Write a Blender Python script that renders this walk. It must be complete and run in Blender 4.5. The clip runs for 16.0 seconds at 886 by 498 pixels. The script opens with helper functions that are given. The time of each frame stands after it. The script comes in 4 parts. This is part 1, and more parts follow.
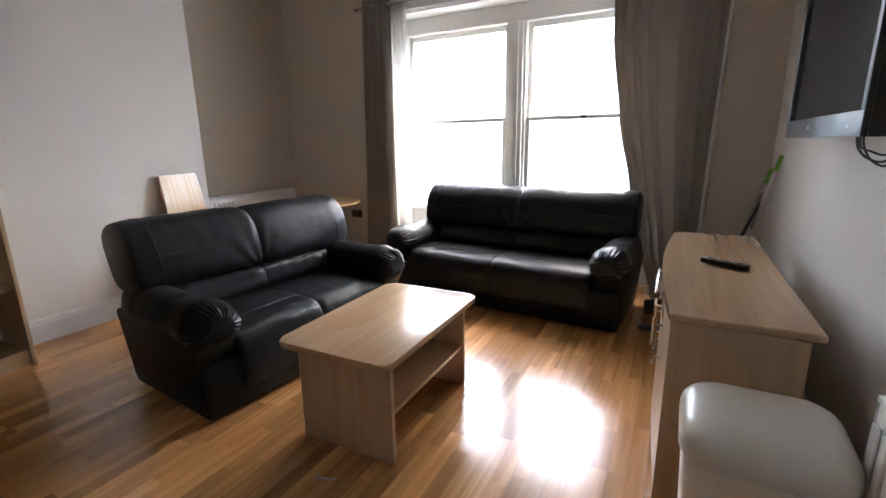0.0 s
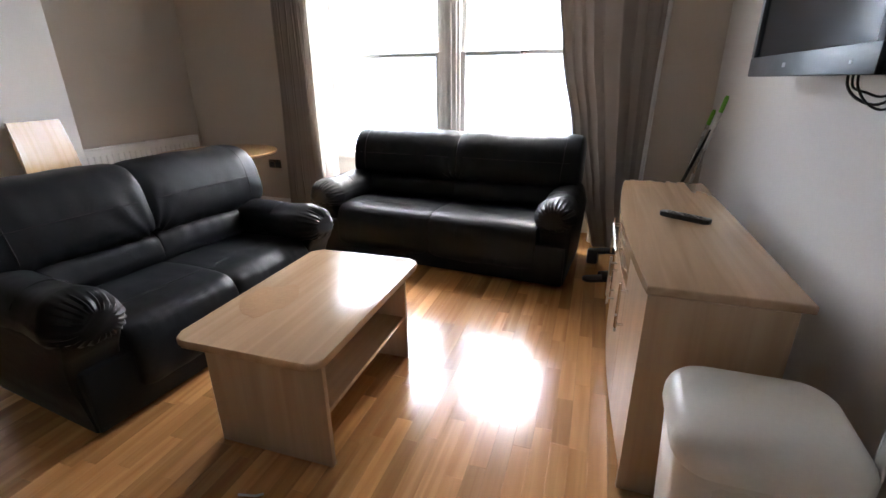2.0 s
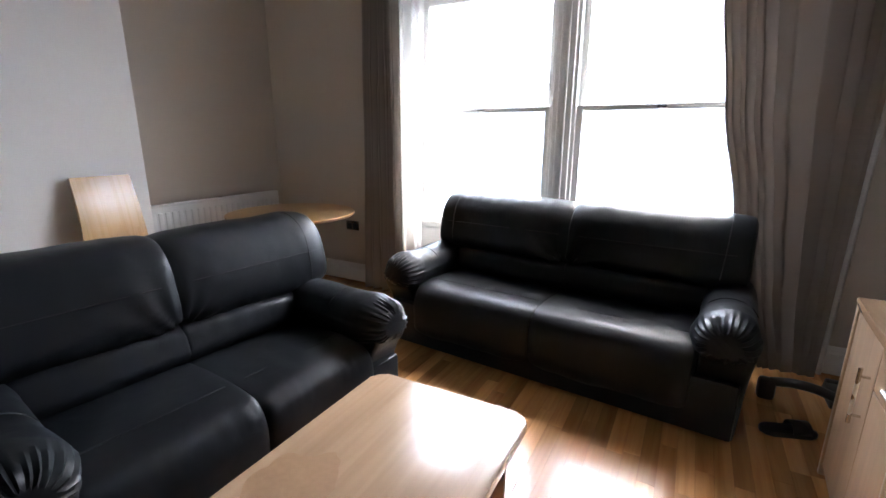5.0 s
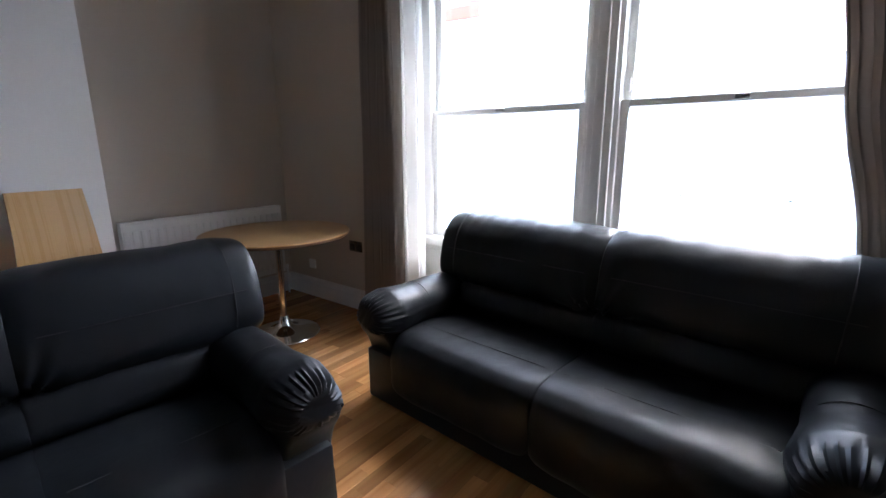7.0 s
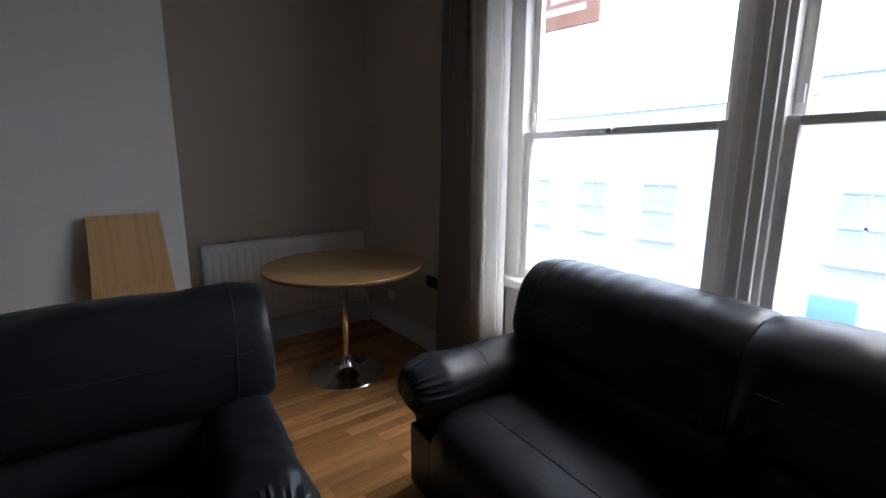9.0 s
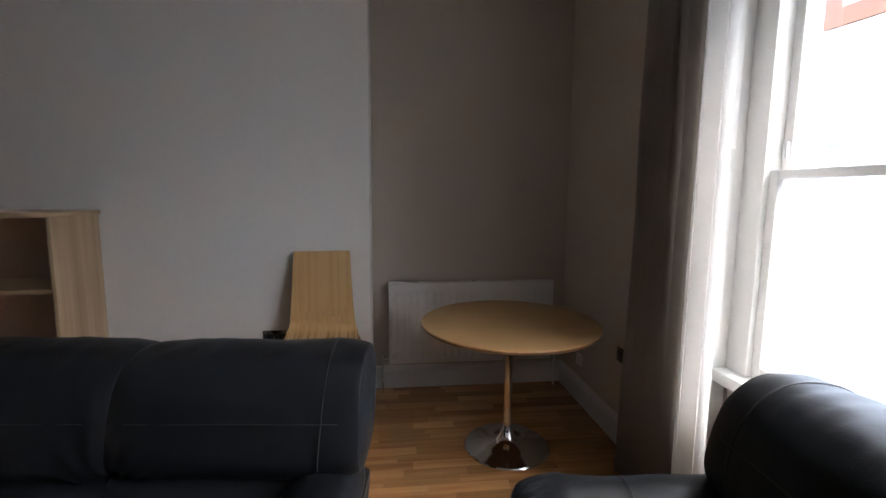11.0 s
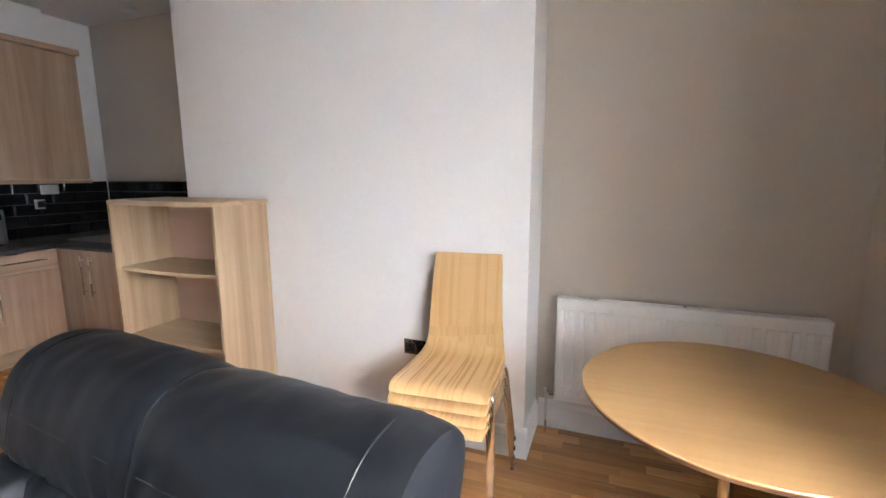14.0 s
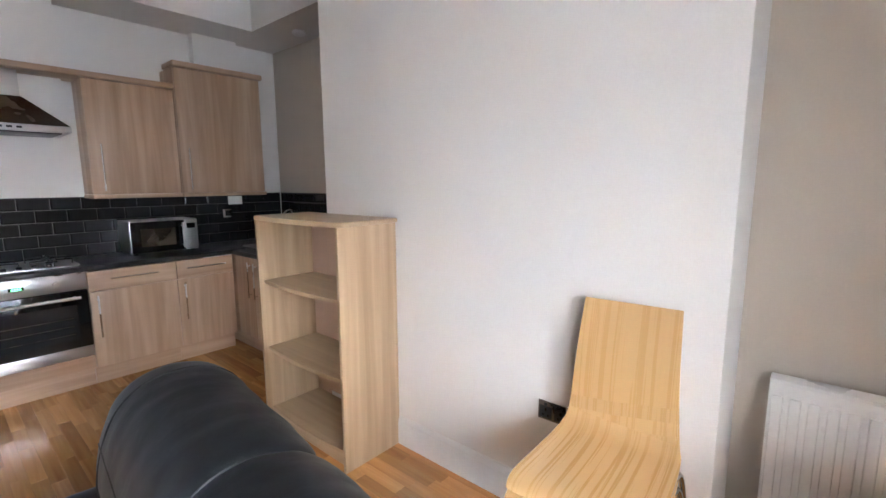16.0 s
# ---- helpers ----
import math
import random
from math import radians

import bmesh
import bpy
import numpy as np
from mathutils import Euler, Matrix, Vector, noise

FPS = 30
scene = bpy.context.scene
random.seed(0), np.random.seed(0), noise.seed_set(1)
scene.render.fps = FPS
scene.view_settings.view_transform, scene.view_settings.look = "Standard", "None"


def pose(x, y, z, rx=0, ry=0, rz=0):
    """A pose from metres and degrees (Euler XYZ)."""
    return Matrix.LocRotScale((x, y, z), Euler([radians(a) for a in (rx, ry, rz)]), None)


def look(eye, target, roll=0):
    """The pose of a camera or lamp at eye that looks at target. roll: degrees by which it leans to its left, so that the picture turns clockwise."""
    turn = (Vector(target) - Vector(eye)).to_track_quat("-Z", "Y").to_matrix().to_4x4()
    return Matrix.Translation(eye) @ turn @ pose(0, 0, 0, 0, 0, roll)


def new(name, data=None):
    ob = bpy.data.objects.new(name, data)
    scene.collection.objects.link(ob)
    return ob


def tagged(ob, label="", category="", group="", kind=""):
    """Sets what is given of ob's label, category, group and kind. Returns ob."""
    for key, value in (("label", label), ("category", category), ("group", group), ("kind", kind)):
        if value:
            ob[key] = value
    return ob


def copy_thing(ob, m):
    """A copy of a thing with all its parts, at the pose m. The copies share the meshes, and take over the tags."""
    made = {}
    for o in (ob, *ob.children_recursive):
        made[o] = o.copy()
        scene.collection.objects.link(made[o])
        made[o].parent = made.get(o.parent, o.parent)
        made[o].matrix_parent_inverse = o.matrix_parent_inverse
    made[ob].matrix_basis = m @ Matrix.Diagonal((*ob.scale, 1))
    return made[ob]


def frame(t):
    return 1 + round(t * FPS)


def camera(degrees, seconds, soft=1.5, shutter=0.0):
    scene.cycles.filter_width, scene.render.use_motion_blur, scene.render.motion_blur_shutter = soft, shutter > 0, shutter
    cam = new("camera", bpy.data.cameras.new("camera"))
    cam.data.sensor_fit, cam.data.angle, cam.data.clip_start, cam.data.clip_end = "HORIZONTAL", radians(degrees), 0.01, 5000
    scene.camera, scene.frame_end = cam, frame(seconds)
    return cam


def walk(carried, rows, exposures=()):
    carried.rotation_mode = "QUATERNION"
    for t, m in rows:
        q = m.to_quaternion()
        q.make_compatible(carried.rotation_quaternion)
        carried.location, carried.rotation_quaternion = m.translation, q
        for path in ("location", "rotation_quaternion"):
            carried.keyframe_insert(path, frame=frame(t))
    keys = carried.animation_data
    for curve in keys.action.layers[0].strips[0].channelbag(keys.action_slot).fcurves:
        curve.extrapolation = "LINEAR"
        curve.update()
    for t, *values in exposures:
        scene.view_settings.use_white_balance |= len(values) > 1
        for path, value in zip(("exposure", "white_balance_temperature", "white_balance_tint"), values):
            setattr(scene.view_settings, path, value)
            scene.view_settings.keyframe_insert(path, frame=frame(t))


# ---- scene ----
cam = camera(89.3, 16.0)
PATH = [
    (0, (0.312, 0.330, 1.320), (-0.587, 2.056, 0.859), -0.8),
    (0.5, (0.293, 0.385, 1.300), (-0.464, 2.153, 0.752), -0.7),
    (1, (0.251, 0.445, 1.279), (-0.395, 2.220, 0.622), -0.5),
    (1.5, (0.213, 0.530, 1.292), (-0.396, 2.301, 0.591), -0.5),
    (2, (0.152, 0.619, 1.317), (-0.448, 2.393, 0.614), -0.6),
    (2.5, (0.087, 0.724, 1.341), (-0.521, 2.494, 0.635), -0.4),
    (3, (-0.011, 0.867, 1.360), (-0.650, 2.636, 0.682), -0.3),
    (3.5, (-0.096, 0.979, 1.374), (-0.791, 2.751, 0.760), -0.3),
    (4, (-0.198, 1.038, 1.357), (-0.941, 2.813, 0.813), 0.3),
    (6.3, (-0.267, 1.839, 1.334), (-1.432, 3.403, 0.890), -0.3),
    (6.5, (-0.268, 1.919, 1.338), (-1.443, 3.475, 0.893), -0.3),
    (7, (-0.276, 2.099, 1.312), (-1.459, 3.649, 0.866), -0.3),
    (7.5, (-0.272, 2.258, 1.306), (-1.479, 3.790, 0.861), -0.0),
    (8, (-0.296, 2.396, 1.335), (-1.592, 3.854, 0.891), 0.0),
    (8.5, (-0.360, 2.522, 1.358), (-1.765, 3.881, 0.930), 0.3),
    (9, (-0.447, 2.641, 1.379), (-2.008, 3.832, 0.999), 0.2),
    (9.5, (-0.494, 2.808, 1.387), (-2.220, 3.765, 1.061), 0.3),
    (10, (-0.546, 2.974, 1.450), (-2.412, 3.630, 1.151), 0.4),
    (10.2, (-0.562, 3.022, 1.450), (-2.466, 3.570, 1.175), 0.3),
    (12.3, (-0.988, 3.336, 1.407), (-2.967, 3.267, 1.127), 0.2),
    (12.5, (-1.065, 3.368, 1.391), (-3.043, 3.253, 1.116), 0.0),
    (13, (-1.169, 3.388, 1.419), (-3.134, 3.155, 1.129), 0.2),
    (13.5, (-1.272, 3.412, 1.446), (-3.192, 2.948, 1.141), 0.0),
    (14, (-1.372, 3.405, 1.474), (-3.216, 2.703, 1.149), -0.2),
    (14.5, (-1.503, 3.384, 1.506), (-3.260, 2.493, 1.162), -0.4),
    (15, (-1.611, 3.314, 1.518), (-3.292, 2.280, 1.190), -0.4),
    (15.5, (-1.712, 3.275, 1.524), (-3.315, 2.122, 1.207), -0.4),
    (16, (-1.834, 3.256, 1.531), (-3.331, 1.963, 1.236), -0.3),
]
EXPOSURES = [
    (0, 4.35, 6250, 10), (2, 4.45, 6200, 10), (4, 4.45, 6100, 10), (6.3, 3.9, 5600, 10), (8, 3.2, 5550, 10), (9, 2.55, 5750, 10), (10.2, 2.28, 5950, 10),
    (12.3, 5.18, 6200, 10), (14, 5.25, 6100, 10), (16, 5.27, 6050, 10),
]
walk(cam, [(t, look(eye, target, roll)) for t, eye, target, roll in PATH], EXPOSURES)

# ---------------------------------------------------------------- world, sun and exposure
world = bpy.data.worlds.new("overcast_sky")
scene.world = world
world.use_nodes = True
wn, wl = world.node_tree.nodes, world.node_tree.links
sky = wn.new("ShaderNodeTexSky")
sky.sky_type = "NISHITA"
sky.sun_disc = False
sky.sun_elevation, sky.sun_rotation = radians(55), radians(20)
sky.air_density, sky.dust_density, sky.ozone_density = 1.2, 4.0, 1.5
wl.new(sky.outputs[0], wn["Background"].inputs[0])
wn["Background"].inputs[1].default_value = 0.15
sun_data = bpy.data.lights.new("sun", "SUN")
sun_data.energy, sun_data.angle, sun_data.color = 1.5, radians(130), (1.0, 0.98, 0.95)
sun = new("sun", sun_data)
sun.matrix_world = look((2, 6, 14), (0, 2, 0))


# ---------------------------------------------------------------- materials
def nodes_of(name):
    m = bpy.data.materials.new(name)
    m.use_nodes = True
    n, l = m.node_tree.nodes, m.node_tree.links
    return m, n, l, n["Principled BSDF"]


def surface(name, color, rough=0.5, vary=0.08, scale=6.0, fine=80.0, bump=0.05, metal=0.0, stain=0.05, stretch=(1, 1, 1), coat=0.0, rvary=0.1):
    """A plain surface with large soft patches, fine grain, uneven gloss and a little relief."""
    m, n, l, b = nodes_of(name)
    tc, mp = n.new("ShaderNodeTexCoord"), n.new("ShaderNodeMapping")
    l.new(tc.outputs["Object"], mp.inputs[0])
    mp.inputs["Scale"].default_value = stretch
    big, small = n.new("ShaderNodeTexNoise"), n.new("ShaderNodeTexNoise")
    for t, s, d in ((big, scale, 4), (small, fine, 3)):
        t.inputs["Scale"].default_value, t.inputs["Detail"].default_value = s, d
        l.new(mp.outputs[0], t.inputs["Vector"])
    mix = n.new("ShaderNodeMix")
    mix.data_type = "RGBA"
    mix.inputs[6].default_value = (*[c * (1 - vary) for c in color], 1)
    mix.inputs[7].default_value = (*[min(1, c * (1 + vary)) for c in color], 1)
    l.new(big.outputs[0], mix.inputs[0])
    mix2 = n.new("ShaderNodeMix")
    mix2.data_type, mix2.blend_type = "RGBA", "MULTIPLY"
    mix2.inputs[0].default_value = stain * 4
    l.new(mix.outputs[2], mix2.inputs[6])
    l.new(small.outputs[0], mix2.inputs[7])
    hs = n.new("ShaderNodeHueSaturation")
    hs.inputs["Value"].default_value = 1 + stain * 2
    l.new(mix2.outputs[2], hs.inputs["Color"])
    l.new(hs.outputs[0], b.inputs["Base Color"])
    mr = n.new("ShaderNodeMapRange")
    mr.inputs[3].default_value, mr.inputs[4].default_value = max(0.02, rough - rvary), min(1, rough + rvary)
    l.new(big.outputs[0], mr.inputs[0])
    l.new(mr.outputs[0], b.inputs["Roughness"])
    bp = n.new("ShaderNodeBump")
    bp.inputs["Strength"].default_value, bp.inputs["Distance"].default_value = bump, 0.004
    l.new(small.outputs[0], bp.inputs["Height"])
    l.new(bp.outputs[0], b.inputs["Normal"])
    b.inputs["Metallic"].default_value = metal
    b.inputs["Coat Weight"].default_value = coat
    return m


def wood(name, dark, light, axis, rough=0.4, across=55.0, along=2.2, vary=0.0, coat=0.0, bump=0.06):
    """Straight-grained wood or wood-print laminate; the grain runs along axis. vary: tone shift from piece to piece."""
    m, n, l, b = nodes_of(name)
    tc, mp = n.new("ShaderNodeTexCoord"), n.new("ShaderNodeMapping")
    s = [across, across, across]
    for a in axis:
        s["xyz".index(a)] = along
    mp.inputs["Scale"].default_value = s
    info = n.new("ShaderNodeObjectInfo")
    geo = n.new("ShaderNodeNewGeometry")
    add = n.new("ShaderNodeMath")
    l.new(info.outputs["Random"], add.inputs[0])
    l.new(geo.outputs["Random Per Island"], add.inputs[1])
    shift = n.new("ShaderNodeVectorMath")
    shift.operation = "MULTIPLY_ADD"
    comb = n.new("ShaderNodeCombineXYZ")
    for i in range(3):
        l.new(add.outputs[0], comb.inputs[i])
    shift.inputs[1].default_value = (7.3, 5.1, 9.7)
    l.new(comb.outputs[0], shift.inputs[0])
    l.new(tc.outputs["Object"], shift.inputs[2])
    l.new(shift.outputs[0], mp.inputs[0])
    grain, pore, big = n.new("ShaderNodeTexNoise"), n.new("ShaderNodeTexNoise"), n.new("ShaderNodeTexNoise")
    for t, sc, d in ((grain, 0.45, 6), (pore, 3.0, 2), (big, 0.12, 2)):
        t.inputs["Scale"].default_value, t.inputs["Detail"].default_value = sc, d
        l.new(mp.outputs[0], t.inputs["Vector"])
    grain.inputs["Distortion"].default_value = 0.6
    ramp = n.new("ShaderNodeValToRGB")
    ramp.color_ramp.elements[0].position, ramp.color_ramp.elements[1].position = 0.3, 0.72
    ramp.color_ramp.elements[0].color, ramp.color_ramp.elements[1].color = (*dark, 1), (*light, 1)
    sumn = n.new("ShaderNodeMath")
    sumn.operation = "MULTIPLY_ADD"
    sumn.inputs[1].default_value = 0.55
    half = n.new("ShaderNodeMath")
    half.operation = "MULTIPLY"
    half.inputs[1].default_value = 0.33
    l.new(big.outputs[0], half.inputs[0])
    l.new(grain.outputs[0], sumn.inputs[0])
    l.new(half.outputs[0], sumn.inputs[2])
    l.new(sumn.outputs[0], ramp.inputs[0])
    hs = n.new("ShaderNodeHueSaturation")
    fr = n.new("ShaderNodeMath")
    fr.operation = "FRACT"
    l.new(add.outputs[0], fr.inputs[0])
    mr = n.new("ShaderNodeMapRange")
    mr.inputs[3].default_value, mr.inputs[4].default_value = 1 - vary, 1 + vary
    l.new(fr.outputs[0], mr.inputs[0])
    l.new(mr.outputs[0], hs.inputs["Value"])
    l.new(ramp.outputs[0], hs.inputs["Color"])
    l.new(hs.outputs[0], b.inputs["Base Color"])
    rr = n.new("ShaderNodeMapRange")
    rr.inputs[3].default_value, rr.inputs[4].default_value = max(0.03, rough - 0.06), rough + 0.08
    l.new(grain.outputs[0], rr.inputs[0])
    l.new(rr.outputs[0], b.inputs["Roughness"])
    bp = n.new("ShaderNodeBump")
    bp.inputs["Strength"].default_value, bp.inputs["Distance"].default_value = bump, 0.002
    l.new(pore.outputs[0], bp.inputs["Height"])
    l.new(bp.outputs[0], b.inputs["Normal"])
    b.inputs["Coat Weight"].default_value = coat
    b.inputs["Coat Roughness"].default_value = 0.15
    return m


def glass_material(name, tint=(1, 1, 1)):
    m, n, l, b = nodes_of(name)
    b.inputs["Base Color"].default_value = (*tint, 1)
    b.inputs["Roughness"].default_value = 0.0
    b.inputs["IOR"].default_value = 1.45
    b.inputs["Transmission Weight"].default_value = 1.0
    return m


def glow(name, color, strength):
    m, n, l, b = nodes_of(name)
    b.inputs["Base Color"].default_value = (*color, 1)
    b.inputs["Emission Color"].default_value = (*color, 1)
    b.inputs["Emission Strength"].default_value = strength
    return m


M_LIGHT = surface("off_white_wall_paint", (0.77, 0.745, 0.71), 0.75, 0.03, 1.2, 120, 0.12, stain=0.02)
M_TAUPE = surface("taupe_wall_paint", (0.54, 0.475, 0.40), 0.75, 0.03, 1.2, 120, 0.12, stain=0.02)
M_CEIL = surface("ceiling_white_paint", (0.74, 0.72, 0.69), 0.85, 0.03, 1.5, 90, 0.1, stain=0.02)
M_GLOSSWHITE = surface("white_gloss_woodwork", (0.83, 0.82, 0.79), 0.32, 0.03, 3, 60, 0.04, stain=0.02)
M_RAD = surface("white_radiator_enamel", (0.78, 0.77, 0.75), 0.3, 0.02, 3, 60, 0.02, stain=0.02)
M_SKIRT = surface("white_skirting_paint", (0.74, 0.73, 0.71), 0.4, 0.03, 3, 60, 0.04, stain=0.02)
M_FLOOR = wood("oak_strip_flooring", (0.36, 0.165, 0.058), (0.66, 0.37, 0.145), "y", 0.2, 60, 3.0, 0.31, 0.45, 0.04)
M_GAP = surface("dark_floor_joint", (0.16, 0.08, 0.03), 0.6)
M_OAK_Z = wood("pale_oak_laminate_upright", (0.41, 0.265, 0.155), (0.61, 0.425, 0.27), "z", 0.38)
M_OAK_Y = wood("pale_oak_laminate_lengthwise", (0.41, 0.265, 0.155), (0.61, 0.425, 0.27), "y", 0.22, coat=0.3)
M_OAK_X = wood("pale_oak_laminate_crosswise", (0.41, 0.265, 0.155), (0.61, 0.425, 0.27), "x", 0.38)
M_BOOK_Z = wood("yellow_oak_laminate_upright", (0.33, 0.22, 0.122), (0.60, 0.44, 0.28), "z", 0.42, 50)
M_BOOK_Y = wood("yellow_oak_laminate_lengthwise", (0.38, 0.258, 0.15), (0.58, 0.425, 0.27), "y", 0.4, 50)
M_KIT_Z = wood("kitchen_oak_laminate_upright", (0.35, 0.22, 0.138), (0.60, 0.43, 0.30), "z", 0.42, 45)
M_KIT_X = wood("kitchen_oak_laminate_crosswise", (0.35, 0.22, 0.138), (0.60, 0.43, 0.30), "x", 0.42, 45)
M_KIT_Y = wood("kitchen_oak_laminate_lengthwise", (0.35, 0.22, 0.138), (0.60, 0.43, 0.30), "y", 0.42, 45)
M_BEECH_Z = wood("beech_plywood", (0.585, 0.364, 0.156), (0.612, 0.385, 0.169), "xz", 0.27, 190, 1.6, 0.03, 0.25)
M_BEECH_Y = wood("beech_table_veneer", (0.47, 0.28, 0.115), (0.60, 0.38, 0.17), "y", 0.33, 45, 1.5, 0, 0.15)
M_EDGE = surface("brown_plywood_edge", (0.17, 0.085, 0.04), 0.5)
M_BACK = surface("pinkish_board_back", (0.50, 0.33, 0.24), 0.6)
M_CHROME = surface("chrome", (0.72, 0.71, 0.69), 0.1, 0.02, 5, 50, 0.0, 1.0, 0.0, rvary=0.04)
M_STEEL = surface("brushed_steel", (0.58, 0.57, 0.56), 0.32, 0.05, 3, 60, 0.03, 1.0, 0.03, stretch=(1, 1, 18))
M_NICKEL = surface("satin_nickel", (0.62, 0.60, 0.57), 0.27, 0.03, 4, 60, 0.0, 1.0, 0.0)
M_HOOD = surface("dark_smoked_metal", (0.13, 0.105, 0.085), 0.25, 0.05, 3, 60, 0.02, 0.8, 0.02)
M_BLACKGLASS = surface("black_glass", (0.008, 0.008, 0.009), 0.06, 0.02, 5, 60, 0.0, 0, 0.0, rvary=0.02)
M_BLACK = surface("black_plastic", (0.014, 0.014, 0.015), 0.35, 0.1, 8, 120, 0.03)
M_SCREEN = surface("dark_television_screen", (0.010, 0.011, 0.013), 0.16, 0.02, 3, 60, 0.0, stain=0, rvary=0.03)
M_BIN = surface("cream_white_plastic", (0.70, 0.67, 0.61), 0.3, 0.03, 3, 90, 0.03, stain=0.02)
M_TILE = surface("black_glazed_tile", (0.020, 0.020, 0.022), 0.12, 0.1, 6, 30, 0.03, rvary=0.05)
M_GROUT = surface("grey_grout", (0.20, 0.195, 0.19), 0.8)
M_WORKTOP = surface("dark_speckled_worktop", (0.03, 0.03, 0.033), 0.3, 0.35, 90, 300, 0.03)
M_WHITEPL = surface("white_plastic", (0.78, 0.78, 0.77), 0.35, 0.02, 5, 60, 0.0, stain=0)
M_GREEN = surface("lime_green_plastic", (0.16, 0.45, 0.03), 0.4, 0.05)
M_BRONZE = surface("dark_bronze_plate", (0.16, 0.13, 0.10), 0.28, 0.05, 5, 60, 0.0, 0.8, 0)
M_GREYTEXT = surface("pale_print", (0.5, 0.5, 0.5), 0.5)
M_SLOT_SHADE = surface("grey_slot_shade", (0.33, 0.33, 0.325), 0.6)
M_GLASS = glass_material("window_glass")
M_LCD = glow("green_clock_display", (0.1, 0.7, 0.2), 0.6)
M_LEATHER = surface("black_leather", (0.0085, 0.0096, 0.0115), 0.40, 0.25, 3.5, 260, 0.10, rvary=0.07)
ln_, ll_ = M_LEATHER.node_tree.nodes, M_LEATHER.node_tree.links
wr, wb = ln_.new("ShaderNodeTexNoise"), ln_.new("ShaderNodeBump")
wr.inputs["Scale"].default_value, wr.inputs["Detail"].default_value, wr.inputs["Distortion"].default_value = 14.0, 4, 0.8
ll_.new(ln_["Texture Coordinate"].outputs["Object"], wr.inputs["Vector"])
wb.inputs["Strength"].default_value, wb.inputs["Distance"].default_value = 0.14, 0.01
ll_.new(wr.outputs[0], wb.inputs["Height"])
ll_.new(ln_["Bump"].outputs[0], wb.inputs["Normal"])
ll_.new(wb.outputs[0], ln_["Principled BSDF"].inputs["Normal"])
M_LEATHER.node_tree.nodes["Principled BSDF"].inputs["Specular IOR Level"].default_value = 0.24
M_SEAM = surface("black_thread_seam", (0.006, 0.006, 0.007), 0.5)
M_CURTAIN = surface("taupe_curtain_cloth", (0.33, 0.288, 0.255), 0.9, 0.08, 5, 500, 0.35)
# lining colour, white enough to carry the window light on the curtain edge
M_LIT_LINING = surface("window_lit_curtain_lining", (0.72, 0.71, 0.69), 0.9, 0.04, 5, 400, 0.2)
M_STAIN = surface("coffee_stained_laminate", (0.425, 0.268, 0.155), 0.22, 0.06, 12, 60, 0.02)
M_RENDER = surface("pale_rendered_facade", (0.90, 0.885, 0.85), 0.9, 0.05, 0.4, 6, 0.2)
M_BRICK = surface("red_brickwork_far", (0.34, 0.20, 0.16), 0.9, 0.2, 2, 14, 0.3)
# roof colour whitened to stand in for overexposed daylight outside
M_GLARE_SLATE = surface("glare_whitened_slate", (0.70, 0.69, 0.68), 0.8, 0.2, 2, 12, 0.3)
M_ASPHALT = surface("asphalt", (0.05, 0.05, 0.052), 0.9, 0.2, 0.5, 20, 0.3)
M_PAVE = surface("grey_paving", (0.30, 0.29, 0.275), 0.85, 0.15, 1, 12, 0.3)
# panes painted pale so that they wash out as in glare and haze
M_GLARE_GLASS = surface("glare_whitened_far_glass", (0.80, 0.83, 0.82), 0.3, 0.1, 1, 4, 0)
M_TEAL = surface("teal_shop_sign", (0.32, 0.56, 0.54), 0.5, 0.05)
M_CARBLUE = surface("dark_car_paint", (0.03, 0.04, 0.06), 0.25, 0.05)
M_LEAF = surface("hedge_leaf", (0.06, 0.10, 0.03), 0.7, 0.4, 3, 30, 0.3)
# fabric lets some light through
for mat_ in (M_CURTAIN, M_LIT_LINING):
    tn, tl = mat_.node_tree.nodes, mat_.node_tree.links
    tr, ms = tn.new("ShaderNodeBsdfTranslucent"), tn.new("ShaderNodeMixShader")
    tr.inputs[0].default_value = (0.40, 0.35, 0.31, 1) if mat_ is M_CURTAIN else (0.8, 0.79, 0.77, 1)
    ms.inputs[0].default_value = 0.28 if mat_ is M_CURTAIN else 0.5
    out = tn["Material Output"]
    tl.new(tn["Principled BSDF"].outputs[0], ms.inputs[1])
    tl.new(tr.outputs[0], ms.inputs[2])
    tl.new(ms.outputs[0], out.inputs[0])


# ---------------------------------------------------------------- mesh helpers
def box(bm, x0, x1, y0, y1, z0, z1, bevel=0.0, seg=2):
    vs = [bm.verts.new((x, y, z)) for z in (z0, z1) for y in (y0, y1) for x in (x0, x1)]
    fs = [bm.faces.new([vs[i] for i in q]) for q in ((0, 2, 3, 1), (4, 5, 7, 6), (0, 1, 5, 4), (2, 6, 7, 3), (0, 4, 6, 2), (1, 3, 7, 5))]
    if bevel:
        bmesh.ops.bevel(bm, geom=list({e for f in fs for e in f.edges}), offset=bevel, segments=seg, profile=0.5, affect="EDGES")
    return bm


def boxed(*args, **kw):
    return box(bmesh.new(), *args, **kw)


def tube(bm, pts, r, n=12, cap=True):
    """A round bar along points."""
    pts = [Vector(p) for p in pts]
    rings = []
    side = None
    for i, p in enumerate(pts):
        d = (pts[min(i + 1, len(pts) - 1)] - pts[max(i - 1, 0)]).normalized()
        if side is None:
            side = d.orthogonal().normalized()
        side = (side - d * side.dot(d)).normalized()
        up = d.cross(side)
        rr = r[i] if isinstance(r, (list, tuple)) else r
